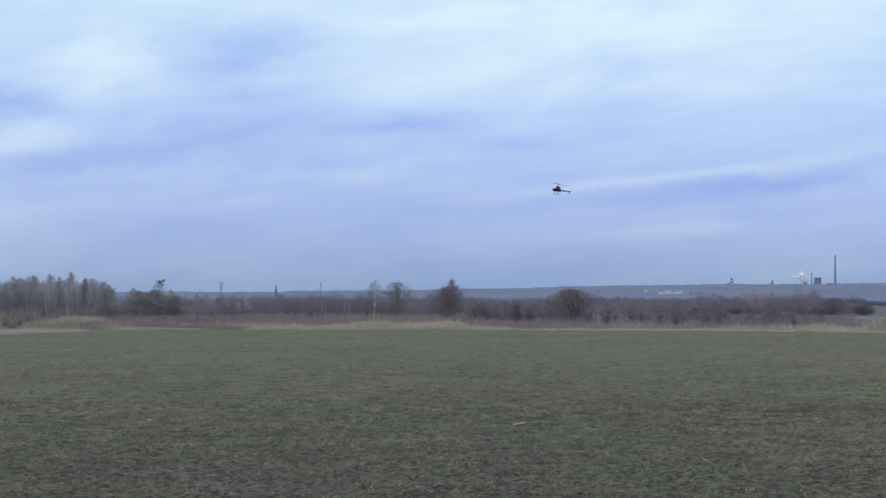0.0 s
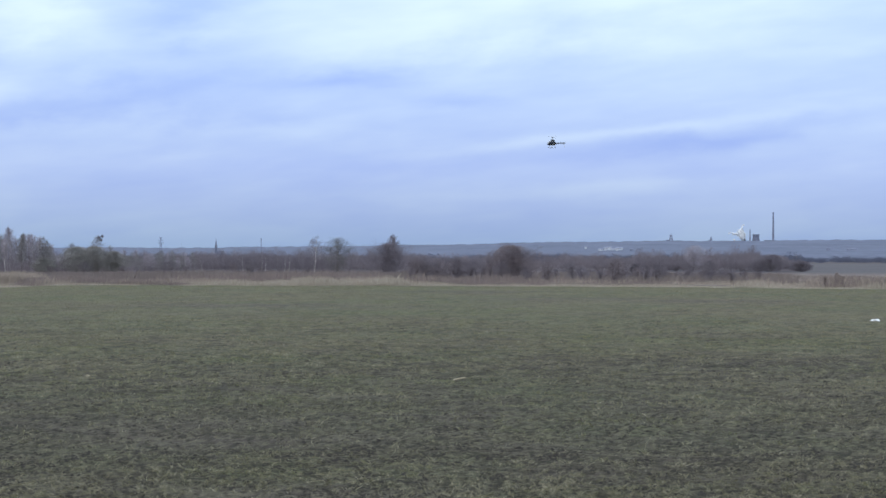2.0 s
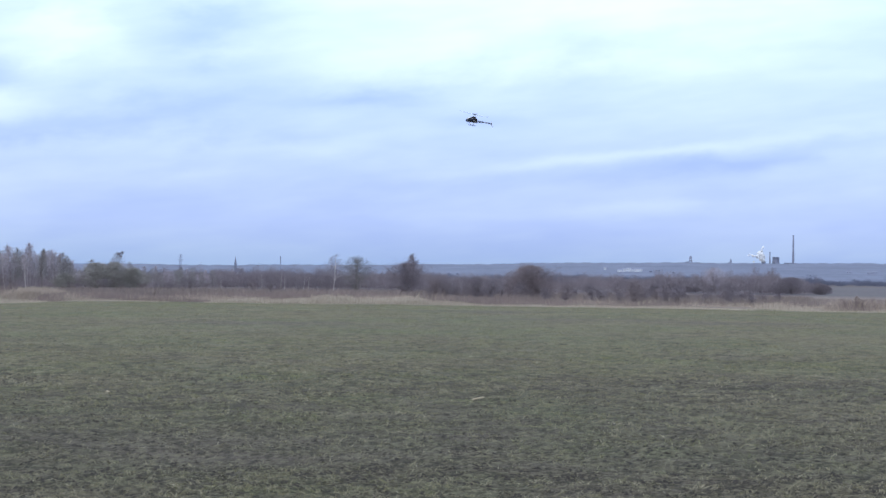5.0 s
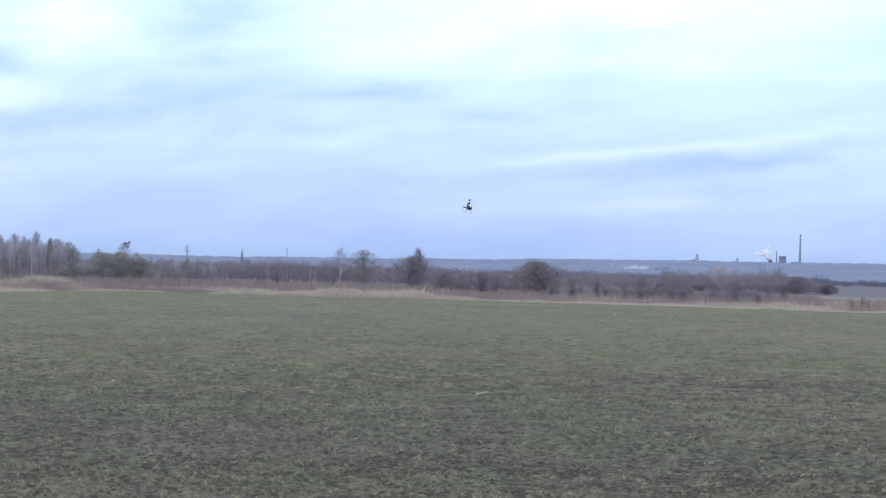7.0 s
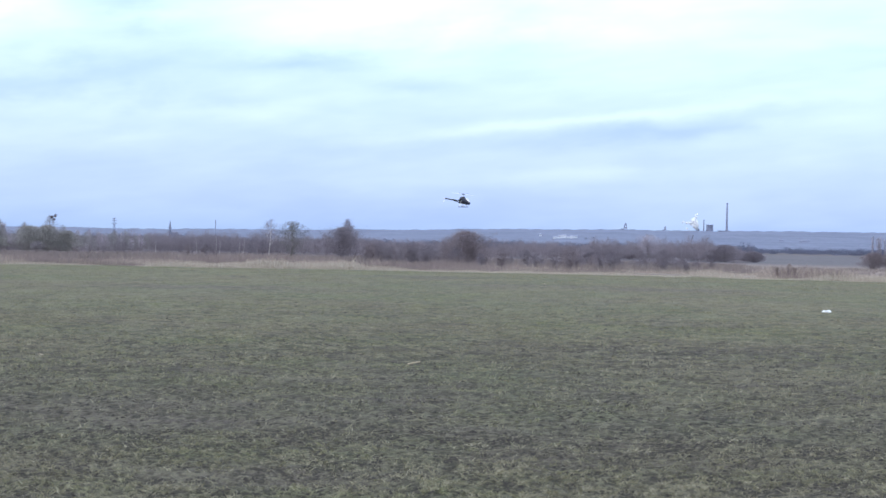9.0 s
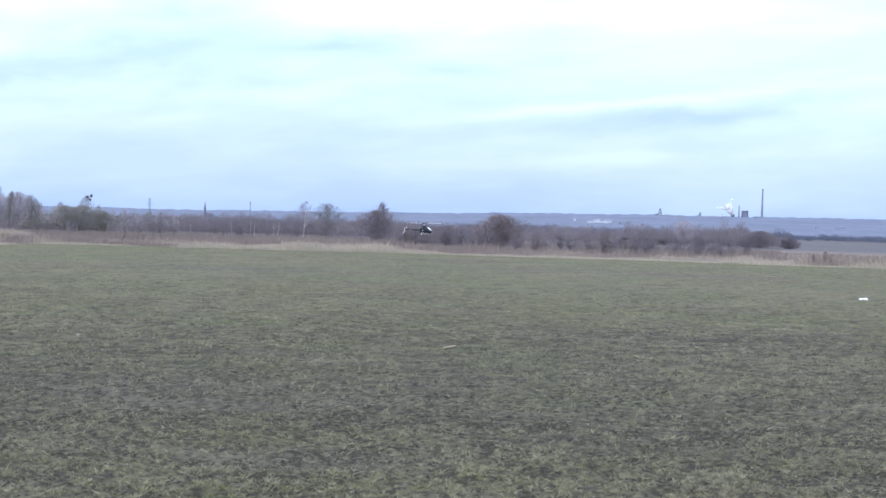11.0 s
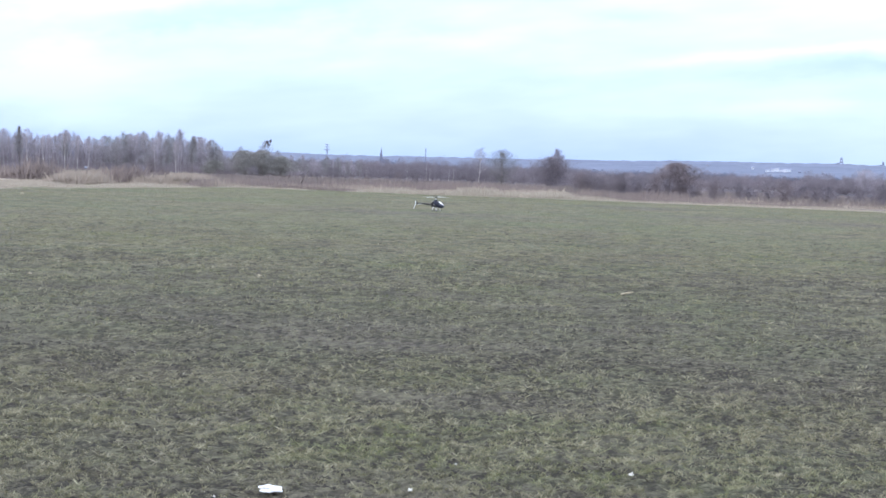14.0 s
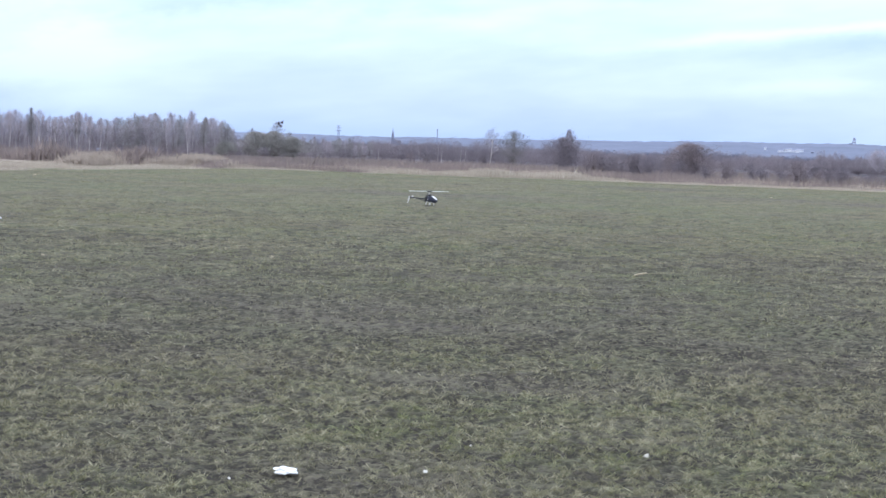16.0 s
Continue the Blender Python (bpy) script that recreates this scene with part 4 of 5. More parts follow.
def build_woods(name, label, mat, rows, seed, rng_twigs=300, reach=0.09):
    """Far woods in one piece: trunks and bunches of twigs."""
    r = np.random.default_rng(seed)
    chunks = []
    for n, a0, a1, d0, d1, h, wide, tw in rows:
        az, d = r.uniform(a0, a1, n), r.uniform(d0, d1, n)
        x, y = d * np.sin(np.radians(az)), d * np.cos(np.radians(az))
        z = lie(x, y)
        hh = h * r.uniform(0.5, 1.1, n) * np.clip(0.85 + 0.4 * lumps(x, y, 26.0, 3), 0.35, 1.15)
        chunks.append(prisms(np.stack([x, y, z - 0.3, x, y, z + hh * 0.9, np.full(n, h * 0.014), np.full(n, h * 0.006)], -1)))
        m = rng_twigs
        u = r.normal(0, 1, (n, m, 3))
        u /= np.linalg.norm(u, axis=2, keepdims=True)
        u *= r.uniform(0.1, 1, (n, m, 1)) ** 0.5
        c = np.stack([x, y, z + hh * 0.52], -1)[:, None, :] + u * np.stack([np.full(n, wide / 2), np.full(n, wide / 2), hh * 0.46], -1)[:, None, :]
        e = c + (r.normal(0, 0.45, (n, m, 3)) + [0, 0, 1.0]) * h * reach
        chunks.append(slivers(c.reshape(-1, 3), e.reshape(-1, 3), tw, r))
    v, f = join(chunks)
    tagged(new(name, arrays(name, v, f, mat)), label, "woods", kind="stuff")


# Both woods carry their distance haze in the material's colour.
build_woods("bare_woods", "leafless brown woods across the valley floor, greyed for haze", WOOD_MID, ((560, -9, 1.5, 500, 640, 6.9, 5.0, 0.07), (420, 0.5, 9, 560, 800, 6.6, 6.0, 0.09), (240, 8.8, 13, 600, 760, 9.2, 5.5, 0.09), (60, 12.8, 14.3, 620, 760, 6.6, 6.0, 0.09), (220, -24, -15.6, 470, 560, 6.8, 4.0, 0.07), (130, -15.6, -8, 470, 560, 7.6, 5.0, 0.08), (420, -23.5, -8.5, 384, 440, 3.3, 3.4, 0.04)), 61)
build_woods("hazed_woods", "dark woods in the valley, tinted bluish for haze", WOOD_FAR, ((900, -24, 4, 900, 1900, 8.0, 13.0, 0.4), (650, 3, 14.3, 950, 2300, 9.0, 14.0, 0.4), (320, 14, 24, 1950, 2450, 9.0, 16.0, 0.5)), 62, 320, 0.05)


# ---- hills, power station and other far landmarks ----
def build_hills():
    az = np.arange(-34, 34, 0.06)
    r = np.geomspace(2450, 4880, 34)
    A, D = np.meshgrid(az, r)
    X, Y = D * np.sin(np.radians(A)), D * np.cos(np.radians(A))
    h = np.random.default_rng(9)
    soft = np.apply_along_axis(lambda q: np.convolve(q, np.ones(5) / 5, "same"), 1, h.uniform(0, 1, A.shape))
    Z = lie(X, Y) + 1.0 + 5.0 * soft
    Z[0] -= 8
    k, n = A.shape
    i, j = np.meshgrid(np.arange(k - 1), np.arange(n - 1), indexing="ij")
    a, b, c, d = i * n + j, i * n + j + 1, (i + 1) * n + j + 1, (i + 1) * n + j
    tris = np.concatenate([np.stack([a, b, c], -1).reshape(-1, 3), np.stack([a, c, d], -1).reshape(-1, 3)])
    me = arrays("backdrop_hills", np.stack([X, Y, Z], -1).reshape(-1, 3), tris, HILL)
    tagged(new("backdrop_hills", me), "long wooded hills, tinted blue for haze, at the edge of the valley", "hills", kind="structure")


build_hills()


def on_sight(az, d, el):
    """A place at a bearing, distance and angle above the spectator's eye."""
    return d * math.sin(radians(az)), d * math.cos(radians(az)), 1.55 + d * math.tan(radians(el))


def far_thing(name, label, category, az, d, el, group=""):
    x, y, z = on_sight(az, d, el)
    z = min(z, float(lie(x, y)) + 6)
    ob = tagged(new(name), label, category, group)
    ob.matrix_basis = pose(x, y, z, 0, 0, -az)
    return ob, z


def build_plant():
    # tall chimney
    base, z = far_thing("chimney", "very tall slim concrete chimney of a power station", "chimney", 13.45, 4800, 0.22)
    top = 1.55 + 4800 * math.tan(radians(1.205)) - z
    part("shaft", tube(bmesh.new(), [(0, 0, -6), (0, 0, top * 0.4), (0, 0, top * 0.8), (0, 0, top)], [3.6, 2.8, 2.1, 1.9], 20), CONCRETE, base)
    for f in (0.55, 0.78, 0.97):
        part("gallery", tube(bmesh.new(), [(0, 0, top * f), (0, 0, top * f + 1.6)], [2.7, 2.7], 20), STEEL_FAR, base)
    # machine hall
    base, z = far_thing("machine_hall", "low long industrial hall beside a chimney", "building", 13.25, 4790, 0.22)
    part("wall", box(bmesh.new(), -9, 15, -8, 8, -6, 1.6), SLATE, base)
    part("roof", box(bmesh.new(), -9.6, 15.6, -8.6, 8.6, 1.6, 2.4, 0.3), CONCRETE, base)
    # cooling tower
    base, z = far_thing("cooling_tower", "squat dark cooling tower of a power station", "tower", 12.87, 4780, 0.22)
    part("shell", tube(bmesh.new(), [(0, 0, -6), (0, 0, 4), (0, 0, 10), (0, 0, 16), (0, 0, 18)], [11.5, 10.3, 9.3, 9.6, 10.0], 28), SLATE, base)
    part("rim", tube(bmesh.new(), [(0, 0, 17.4), (0, 0, 18.6)], [10.3, 10.3], 28), CONCRETE, base)
    # short stack
    base, z = far_thing("smokestack", "short dark smokestack next to a cooling tower", "chimney", 12.67, 4780, 0.22)
    part("shaft", tube(bmesh.new(), [(0, 0, -6), (0, 0, 16), (0, 0, 32)], [2.0, 1.6, 1.4], 16), SLATE, base)
    part("rim", tube(bmesh.new(), [(0, 0, 31), (0, 0, 32.6)], [1.8, 1.8], 16), CONCRETE, base)
    base, z = far_thing("boiler_house", "small dark boiler house below a steam plume", "building", 12.47, 4780, 0.22)
    part("wall", box(bmesh.new(), -4.5, 4.5, -5, 5, -6, 6.0), SLATE, base)
    part("roof", box(bmesh.new(), -5, 5, -5.5, 5.5, 6.0, 7.0, 0.3), CONCRETE, base)
    # winding towers
    for az, s, lab in ((9.98, 1.0, "pit winding tower of steel on the hill's ridge"), (11.35, 0.6, "small distant winding tower on the ridge")):
        base, z = far_thing("winding_tower", lab, "tower", az, 4790, 0.215)
        for sx in (-1, 1):
            for sy in (-1, 1):
                part("leg", tube(bmesh.new(), [(5.5 * s * sx, 4 * sy * s, -6), (1.8 * s * sx, 1.4 * sy * s, 18 * s)], [1.5, 1.0], 6), STEEL_FAR, base)
        part("head_house", box(bmesh.new(), -3 * s, 3 * s, -2.6 * s, 2.6 * s, 11 * s, 17.5 * s, 0.3), STEEL_FAR, base)
        part("platform", box(bmesh.new(), -4.4 * s, 4.4 * s, -3.4 * s, 3.4 * s, 3 * s, 8 * s, 0.2), STEEL_FAR, base)
        part("sheave", tube(bmesh.new(), [(-0.5, 0, 19 * s), (0.5, 0, 19 * s)], [2.2 * s, 2.2 * s], 16), STEEL_FAR, base)
        part("annexe", box(bmesh.new(), -14 * s, -5 * s, -4, 4, -6, 3.2 * s, 0.2), SLATE, base)


build_plant()


def build_pylon():
    base, z = far_thing("power_pylon", "grey lattice power pylon above distant woods", "pylon", -7.71, 3000, -0.25)
    top = 1.55 + 3000 * math.tan(radians(0.28)) - z
    for sx in (-1, 1):
        for sy in (-1, 1):
            part("leg", tube(bmesh.new(), [(3.0 * sx, 3.0 * sy, -2), (1.1 * sx, 1.1 * sy, top * 0.6), (0.35 * sx, 0.35 * sy, top)], [0.5, 0.4, 0.35], 5), STEEL_FAR, base)
    for f, w in ((0.64, 5.4), (0.82, 4.6), (0.96, 3.4)):
        part("crossarm", box(bmesh.new(), -w, w, -0.5, 0.5, top * f - 0.45, top * f + 0.45, 0.1), STEEL_FAR, base)
    for k in range(5):
        w = 3.0 - 0.4 * k
        part("brace", tube(bmesh.new(), [(-w, -w, top * 0.12 * k), (w - 0.3, -w + 0.3, top * 0.12 * (k + 1))], [0.25, 0.25], 4), STEEL_FAR, base)
        part("brace", tube(bmesh.new(), [(w, -w, top * 0.12 * k), (-w + 0.3, -w + 0.3, top * 0.12 * (k + 1))], [0.25, 0.25], 4), STEEL_FAR, base)
    base, z = far_thing("church", "distant dark church with a pointed steeple", "church", -5.82, 2800, -0.25)
    top = 1.55 + 2800 * math.tan(radians(0.215)) - z
    part("tower", box(bmesh.new(), -2.2, 2.2, -2.2, 2.2, -3, top * 0.5, 0.1), SLATE, base)
    part("spire", tube(bmesh.new(), [(0, 0, top * 0.5), (0, 0, top * 0.62), (0, 0, top * 1.02)], [2.6, 1.7, 0.12], 8), SLATE, base)
    part("nave", box(bmesh.new(), -2, 14, -4, 4, -3, top * 0.2, 0.1), SLATE, base)
    part("cross", box(bmesh.new(), -0.15, 0.15, -0.15, 0.15, top, top + 1.8), STEEL_FAR, base)
    base, z = far_thing("radio_mast", "thin distant radio mast over the woods", "mast", -4.27, 3000, -0.25)
    top = 1.55 + 3000 * math.tan(radians(0.265)) - z
    part("pole", tube(bmesh.new(), [(0, 0, -3), (0, 0, top)], [0.9, 0.5], 6), STEEL_FAR, base)
    part("antenna", tube(bmesh.new(), [(0, 0, top * 0.8), (0, 0, top * 0.97)], [0.9, 0.9], 6), STEEL_FAR, base)


build_pylon()


def build_house(az, d, el, w, deep, high, mat, label):
    base, z = far_thing("house", label, "house", az, d, el, "far town")
    part("wall", box(bmesh.new(), -w / 2, w / 2, -deep / 2, deep / 2, -6, high), mat, base)
    bm = bmesh.new()
    ends = [[bm.verts.new((x, y, zz)) for y, zz in ((-deep / 2 - 0.5, high), (deep / 2 + 0.5, high), (0, high + 1.8))] for x in (-w / 2 - 0.4, w / 2 + 0.4)]
    bm.faces.new(ends[0])
    bm.faces.new(ends[1][::-1])
    for k in range(3):
        bm.faces.new((ends[0][k], ends[1][k], ends[1][(k + 1) % 3], ends[0][(k + 1) % 3]))
    part("roof", bm, SLATE if mat is not RENDER_WHITE else CONCRETE, base)
    for k in range(max(2, int(w / 5))):
        x = -w / 2 + w * (k + 0.5) / max(2, int(w / 5))
        part("window", box(bmesh.new(), x - 0.7, x + 0.7, -deep / 2 - 0.06, -deep / 2 + 0.1, high * 0.35, high * 0.75), SLATE, base)


for az, d, el, w, h in ((7.55, 3700, -0.13, 14, 6), (7.72, 3740, -0.11, 10, 9), (7.86, 3720, -0.08, 12, 8), (7.99, 3750, -0.12, 16, 6), (8.14, 3700, -0.10, 12, 7), (8.27, 3760, -0.09, 9, 6), (7.04, 3900, -0.02, 7, 5)):
    build_house(az, d, el, w * 0.75, 8, h * 0.6, RENDER_WHITE, "white rendered house in a distant town")
for az, d, el, w, h in ((15.3, 3700, -0.06, 16, 4), (16.0, 3700, -0.07, 22, 3), (16.15, 3720, -0.06, 18, 3.5), (15.82, 3400, -0.27, 9, 4), (17.95, 3500, -0.2, 20, 3)):
    build_house(az, d, el, w * 0.6, 8, h * 0.5, CONCRETE, "pale hall with a bright roof in a distant village")
for az, d, el, w, h in ((8.62, 3700, -0.12, 12, 5), (8.9, 3740, -0.1, 9, 6), (9.4, 3600, -0.16, 10, 5), (6.2, 3300, -0.26, 9, 3), (15.5, 3300, -0.28, 14, 4), (17.0, 3300, -0.3, 16, 4), (1.6, 3000, -0.3, 9, 5), (1.9, 3000, -0.3, 7, 5)):
    build_house(az, d, el, w * 0.6, 8, h * 0.5, SLATE if az < 10 else CONCRETE, "pale grey house among woods in the valley")


def build_shed(az, d, w, h, label):
    base = tagged(new("shed"), label, "shed", "sheds by the wood")
    x, y, z = spot(az, d)
    base.matrix_basis = pose(x, y, z, 0, 0, 15 - az)
    part("wall", box(bmesh.new(), -w / 2, w / 2, -w * 0.35, w * 0.35, -0.2, h, 0.02), SLATE, base)
    bm = bmesh.new()
    ends = [[bm.verts.new((px, py, pz)) for py, pz in ((-w * 0.45, h), (w * 0.45, h), (0, h + w * 0.3))] for px in (-w * 0.56, w * 0.56)]
    bm.faces.new(ends[0])
    bm.faces.new(ends[1][::-1])
    for k in range(3):
        bm.faces.new((ends[0][k], ends[1][k], ends[1][(k + 1) % 3], ends[0][(k + 1) % 3]))
    part("roof", bm, STEEL_FAR, base, "grey sheet roof")
    part("door", box(bmesh.new(), -w * 0.12, w * 0.12, -w * 0.35 - 0.04, -w * 0.35 + 0.02, 0, h * 0.85), SLATE, base)


for az, d, w, h in ((-13.95, 390, 0.8, 1.2), (-15.9, 388, 0.9, 1.0)):
    build_shed(az, d, w, h, "small pale-roofed garden shed at the wood's edge")


# ---- litter on the grass ----
def crumpled(name, label, category, x, y, wide, deep, high, mat, seed, turn=0.0):
    r = np.random.default_rng(seed)
    bm = bmesh.new()
    bmesh.ops.create_icosphere(bm, subdivisions=3, radius=0.5)
    for v in bm.verts:
        n = noise.fractal(v.co * 3.1 + Vector((seed, 0, 0)), 1.0, 2.0, 3) * 0.45 + 1.0
        v.co = Vector((v.co.x * wide * n, v.co.y * deep * n, max(v.co.z * high * (n + 0.4 * math.sin(v.co.x * 9 + seed)), -high * 0.3) + high * 0.3))
    ob = tagged(part(name, bm, mat), label, category)
    ob.matrix_basis = pose(x, y, float(lie(x, y)) + 0.004, 0, 0, turn)


crumpled("paper_tissue", "crumpled white paper tissue lying on muddy grass", "tissue", -1.255, 7.37, 0.115, 0.06, 0.036, PAPER, 3, 8)
crumpled("plastic_bag", "small white crumpled plastic bag on the grass", "bag", 10.73, 35.3, 0.21, 0.14, 0.06, PAPER, 5, 20)
crumpled("plastic_bag", "scrap of white plastic lying on grass", "bag", -9.03, 25.9, 0.08, 0.07, 0.03, PAPER, 6, 0)
crumpled("plastic_bag", "yellowish scrap of plastic near dry reeds", "bag", -15.6, 47.9, 0.10, 0.09, 0.04, LEAF, 7, 0)
for x, y, s, seed in ((-0.63, 7.55, 0.022, 11), (0.42, 8.18, 0.026, 12), (-1.48, 7.2, 0.015, 13), (-0.46, 8.29, 0.014, 14)):
    crumpled("pebble", "small white pebble lying in short grass", "pebble", x, y, s, s * 0.9, s * 0.8, STONE, seed)
for x, y, s, seed in ((-3.6, 20.3, 0.06, 15), (-6.1, 19.0, 0.05, 16), (6.6, 52.0, 0.07, 17)):
    crumpled("dry_leaf", "pale dry curled leaf on the grass", "leaf", x, y, s, s * 0.7, s * 0.4, LEAF, seed)
bm = bmesh.new()
tube(bm, [(-0.085, 0, 0.010), (-0.03, 0.006, 0.013), (0.03, 0.002, 0.017), (0.085, -0.004, 0.022)], [0.009, 0.011, 0.010, 0.007], 8)
stick = tagged(part("stick", bm, STICK), "short peeled pale stick lying on the grass", "stick")
stick.matrix_basis = pose(0.95, 19.63, float(lie(0.95, 19.63)) + 0.012, 0, -5, 28)


# ---- steam over the power station ----
def build_plume():
    base, z = far_thing("steam_plume", "white billowing steam plume rising from a power station", "steam", 12.42, 4770, 0.22)
    r = random.Random(8)
    made = []
    drift = [(3 - 9 * f + r.gauss(0, 1.6 + 2.4 * f), 2 + 24 * f + r.gauss(0, 1.5), (3.6 + 2.4 * f) * r.uniform(0.75, 1.25)) for f in [k / 25 for k in range(26)]]
    drift += [(-10 - 26 * f + r.gauss(0, 1.5), 17 + 4 * f + r.gauss(0, 1.5), 3.6 - 1.6 * f) for f in [k / 9 for k in range(10)]]
    drift += [(-4 + 7 * f + r.gauss(0, 2), 30 + 16 * f, 3.0 - 1.2 * f) for f in [k / 6 for k in range(7)]] + [(-24, 2.5, 2.2), (-22.5, 1.0, 1.8)]
    for x, zz, rad in drift:
        bm = bmesh.new()
        bmesh.ops.create_icosphere(bm, subdivisions=3, radius=1.0)
        seed = r.uniform(0, 50)
        for v in bm.verts:
            v.co *= rad * (1 + 0.6 * noise.fractal(v.co * 1.9 + Vector((seed, 0, 0)), 1.0, 2.0, 3))
        for f in bm.faces:
            f.smooth = True
        puff = part("puff", bm, STEAM, base)
        puff.matrix_basis = pose(x, r.uniform(-4, 4), zz)
        made.append((puff, x, zz, r.uniform(-1, 1)))
    return made


PUFFS = build_plume()


# ---- the model helicopter ----
HUB, TAIL_HUB = (-0.02, 0, 0.325), (-0.576, 0.024, 0.165)


def build_helicopter():
    heli = tagged(new("model_helicopter"), "remote-controlled model helicopter, black frame with white canopy and white fin", "helicopter")
    canopy = part("canopy", loft(bmesh.new(), [(0.262, 0.098, 0.004, 0.004), (0.25, 0.098, 0.026, 0.020), (0.215, 0.104, 0.046, 0.038), (0.16, 0.115, 0.056, 0.052), (0.09, 0.127, 0.058, 0.062), (0.03, 0.138, 0.052, 0.062), (-0.02, 0.145, 0.044, 0.056), (-0.06, 0.147, 0.03, 0.045)], 20), GEL_BLUE, heli, "dark glossy canopy shell")
    part("canopy_top", loft(bmesh.new(), [(0.249, 0.112, 0.005, 0.005), (0.228, 0.124, 0.020, 0.015), (0.19, 0.143, 0.028, 0.020), (0.14, 0.160, 0.029, 0.022), (0.10, 0.172, 0.023, 0.018), (0.075, 0.180, 0.012, 0.010)], 18), GEL_WHITE, canopy, "white upper front of the canopy")
    for s in (-1, 1):
        part("window", loft(bmesh.new(), [(0.175, 0.132, 0.004, 0.006), (0.15, 0.138, 0.006, 0.018), (0.11, 0.146, 0.006, 0.022), (0.08, 0.152, 0.004, 0.010)], 10), GLASS_DARK, canopy, "dark side window").matrix_basis = pose(0, 0.047 * s, 0)
    for s in (-1, 1):
        bm = bmesh.new()
        box(bm, -0.13, 0.12, 0.024 * s - 0.0015, 0.024 * s + 0.0015, 0.075, 0.155, 0.001)
        box(bm, -0.09, 0.05, 0.024 * s - 0.0015, 0.024 * s + 0.0015, 0.15, 0.205, 0.001)
        part("side_plate", bm, CARBON, heli)
    bm = bmesh.new()
    box(bm, -0.125, 0.0, -0.02, 0.02, 0.075, 0.175, 0.006)
    box(bm, -0.06, 0.02, -0.022, 0.022, 0.17, 0.225, 0.006)
    box(bm, 0.0, 0.10, -0.02, 0.02, 0.075, 0.10, 0.004)
    part("frame_block", bm, CARBON, heli)
    part("motor", tube(bmesh.new(), [(0.035, 0, 0.10), (0.035, 0, 0.155)], [0.02, 0.02], 18), ALUMINIUM, heli)
    part("main_gear", tube(bmesh.new(), [(-0.02, 0, 0.118), (-0.02, 0, 0.126)], [0.048, 0.048], 28), PLASTIC_WHITE, heli)
    part("battery", box(bmesh.new(), 0.06, 0.19, -0.02, 0.02, 0.10, 0.14, 0.006), GEL_BLUE, heli)
    for x, y in ((-0.06, 0.034), (-0.06, -0.034), (0.01, 0.034)):
        servo = part("servo", box(bmesh.new(), x - 0.012, x + 0.012, y - 0.008, y + 0.008, 0.15, 0.18, 0.002), CARBON, heli)
        part("arm", box(bmesh.new(), x - 0.003, x + 0.022, y - 0.002, y + 0.002, 0.18, 0.184), PLASTIC_WHITE, servo)
    # tail
    boom = part("tail_boom", tube(bmesh.new(), [(-0.10, 0, 0.128), (-0.35, 0, 0.133), (-0.575, 0, 0.138)], [0.014, 0.0135, 0.0125], 14), CARBON, heli)
    for s in (-1, 1):
        part("brace", tube(bmesh.new(), [(-0.10, 0.022 * s, 0.085), (-0.37, 0.008 * s, 0.13)], [0.0035, 0.0035], 8), CARBON, boom)
    part("tail_case", box(bmesh.new(), -0.60, -0.555, -0.012, 0.012, 0.124, 0.156, 0.004), CARBON, boom)
    bm = bmesh.new()
    pts = ((-0.572, 0.150), (-0.590, 0.168), (-0.598, 0.166), (-0.592, 0.130), (-0.640, 0.030), (-0.633, 0.028), (-0.584, 0.115))
    front = [bm.verts.new((x, -0.018, z)) for x, z in pts]
    rear = [bm.verts.new((x, -0.0145, z)) for x, z in pts]
    bm.faces.new(front)
    bm.faces.new(rear[::-1])
    for k in range(len(pts)):
        bm.faces.new((front[k], rear[k], rear[(k + 1) % len(pts)], front[(k + 1) % len(pts)]))
    part("tail_fin", bm, GEL_WHITE, heli, "white swept tail fin")
    bm = bmesh.new()
    box(bm, -0.42, -0.37, -0.075, 0.075, 0.126, 0.1285, 0.001)
    part("stabiliser", bm, GEL_WHITE, heli, "white horizontal stabiliser")
    # landing gear
    for s in (-1, 1):
        skid = part("skid", tube(bmesh.new(), [(0.135, 0.075 * s, 0.026), (0.115, 0.075 * s, 0.009), (0.09, 0.075 * s, 0.006), (-0.075, 0.075 * s, 0.006), (-0.10, 0.075 * s, 0.008)], [0.004, 0.005, 0.005, 0.005, 0.0035], 10), CARBON, heli, "black skid")
        for x in (0.075, -0.055):
            part("strut", tube(bmesh.new(), [(x, 0.022 * s, 0.082), (x, 0.05 * s, 0.06), (x, 0.068 * s, 0.03), (x, 0.075 * s, 0.006)], [0.0065, 0.006, 0.0055, 0.005], 8), PLASTIC_WHITE, skid, "white strut")
    # rotor
    part("mast", tube(bmesh.new(), [(-0.02, 0, 0.15), (-0.02, 0, 0.285)], [0.005, 0.005], 12), ALUMINIUM, heli)
    part("swashplate", tube(bmesh.new(), [(-0.02, 0, 0.215), (-0.02, 0, 0.226)], [0.024, 0.024], 20), ALUMINIUM, heli)
    rotor = part("main_rotor", box(bmesh.new(), -0.055, 0.055, -0.012, 0.012, -0.012, 0.012, 0.004), CARBON, heli, "black rotor head")
    rotor.matrix_basis = pose(*HUB)
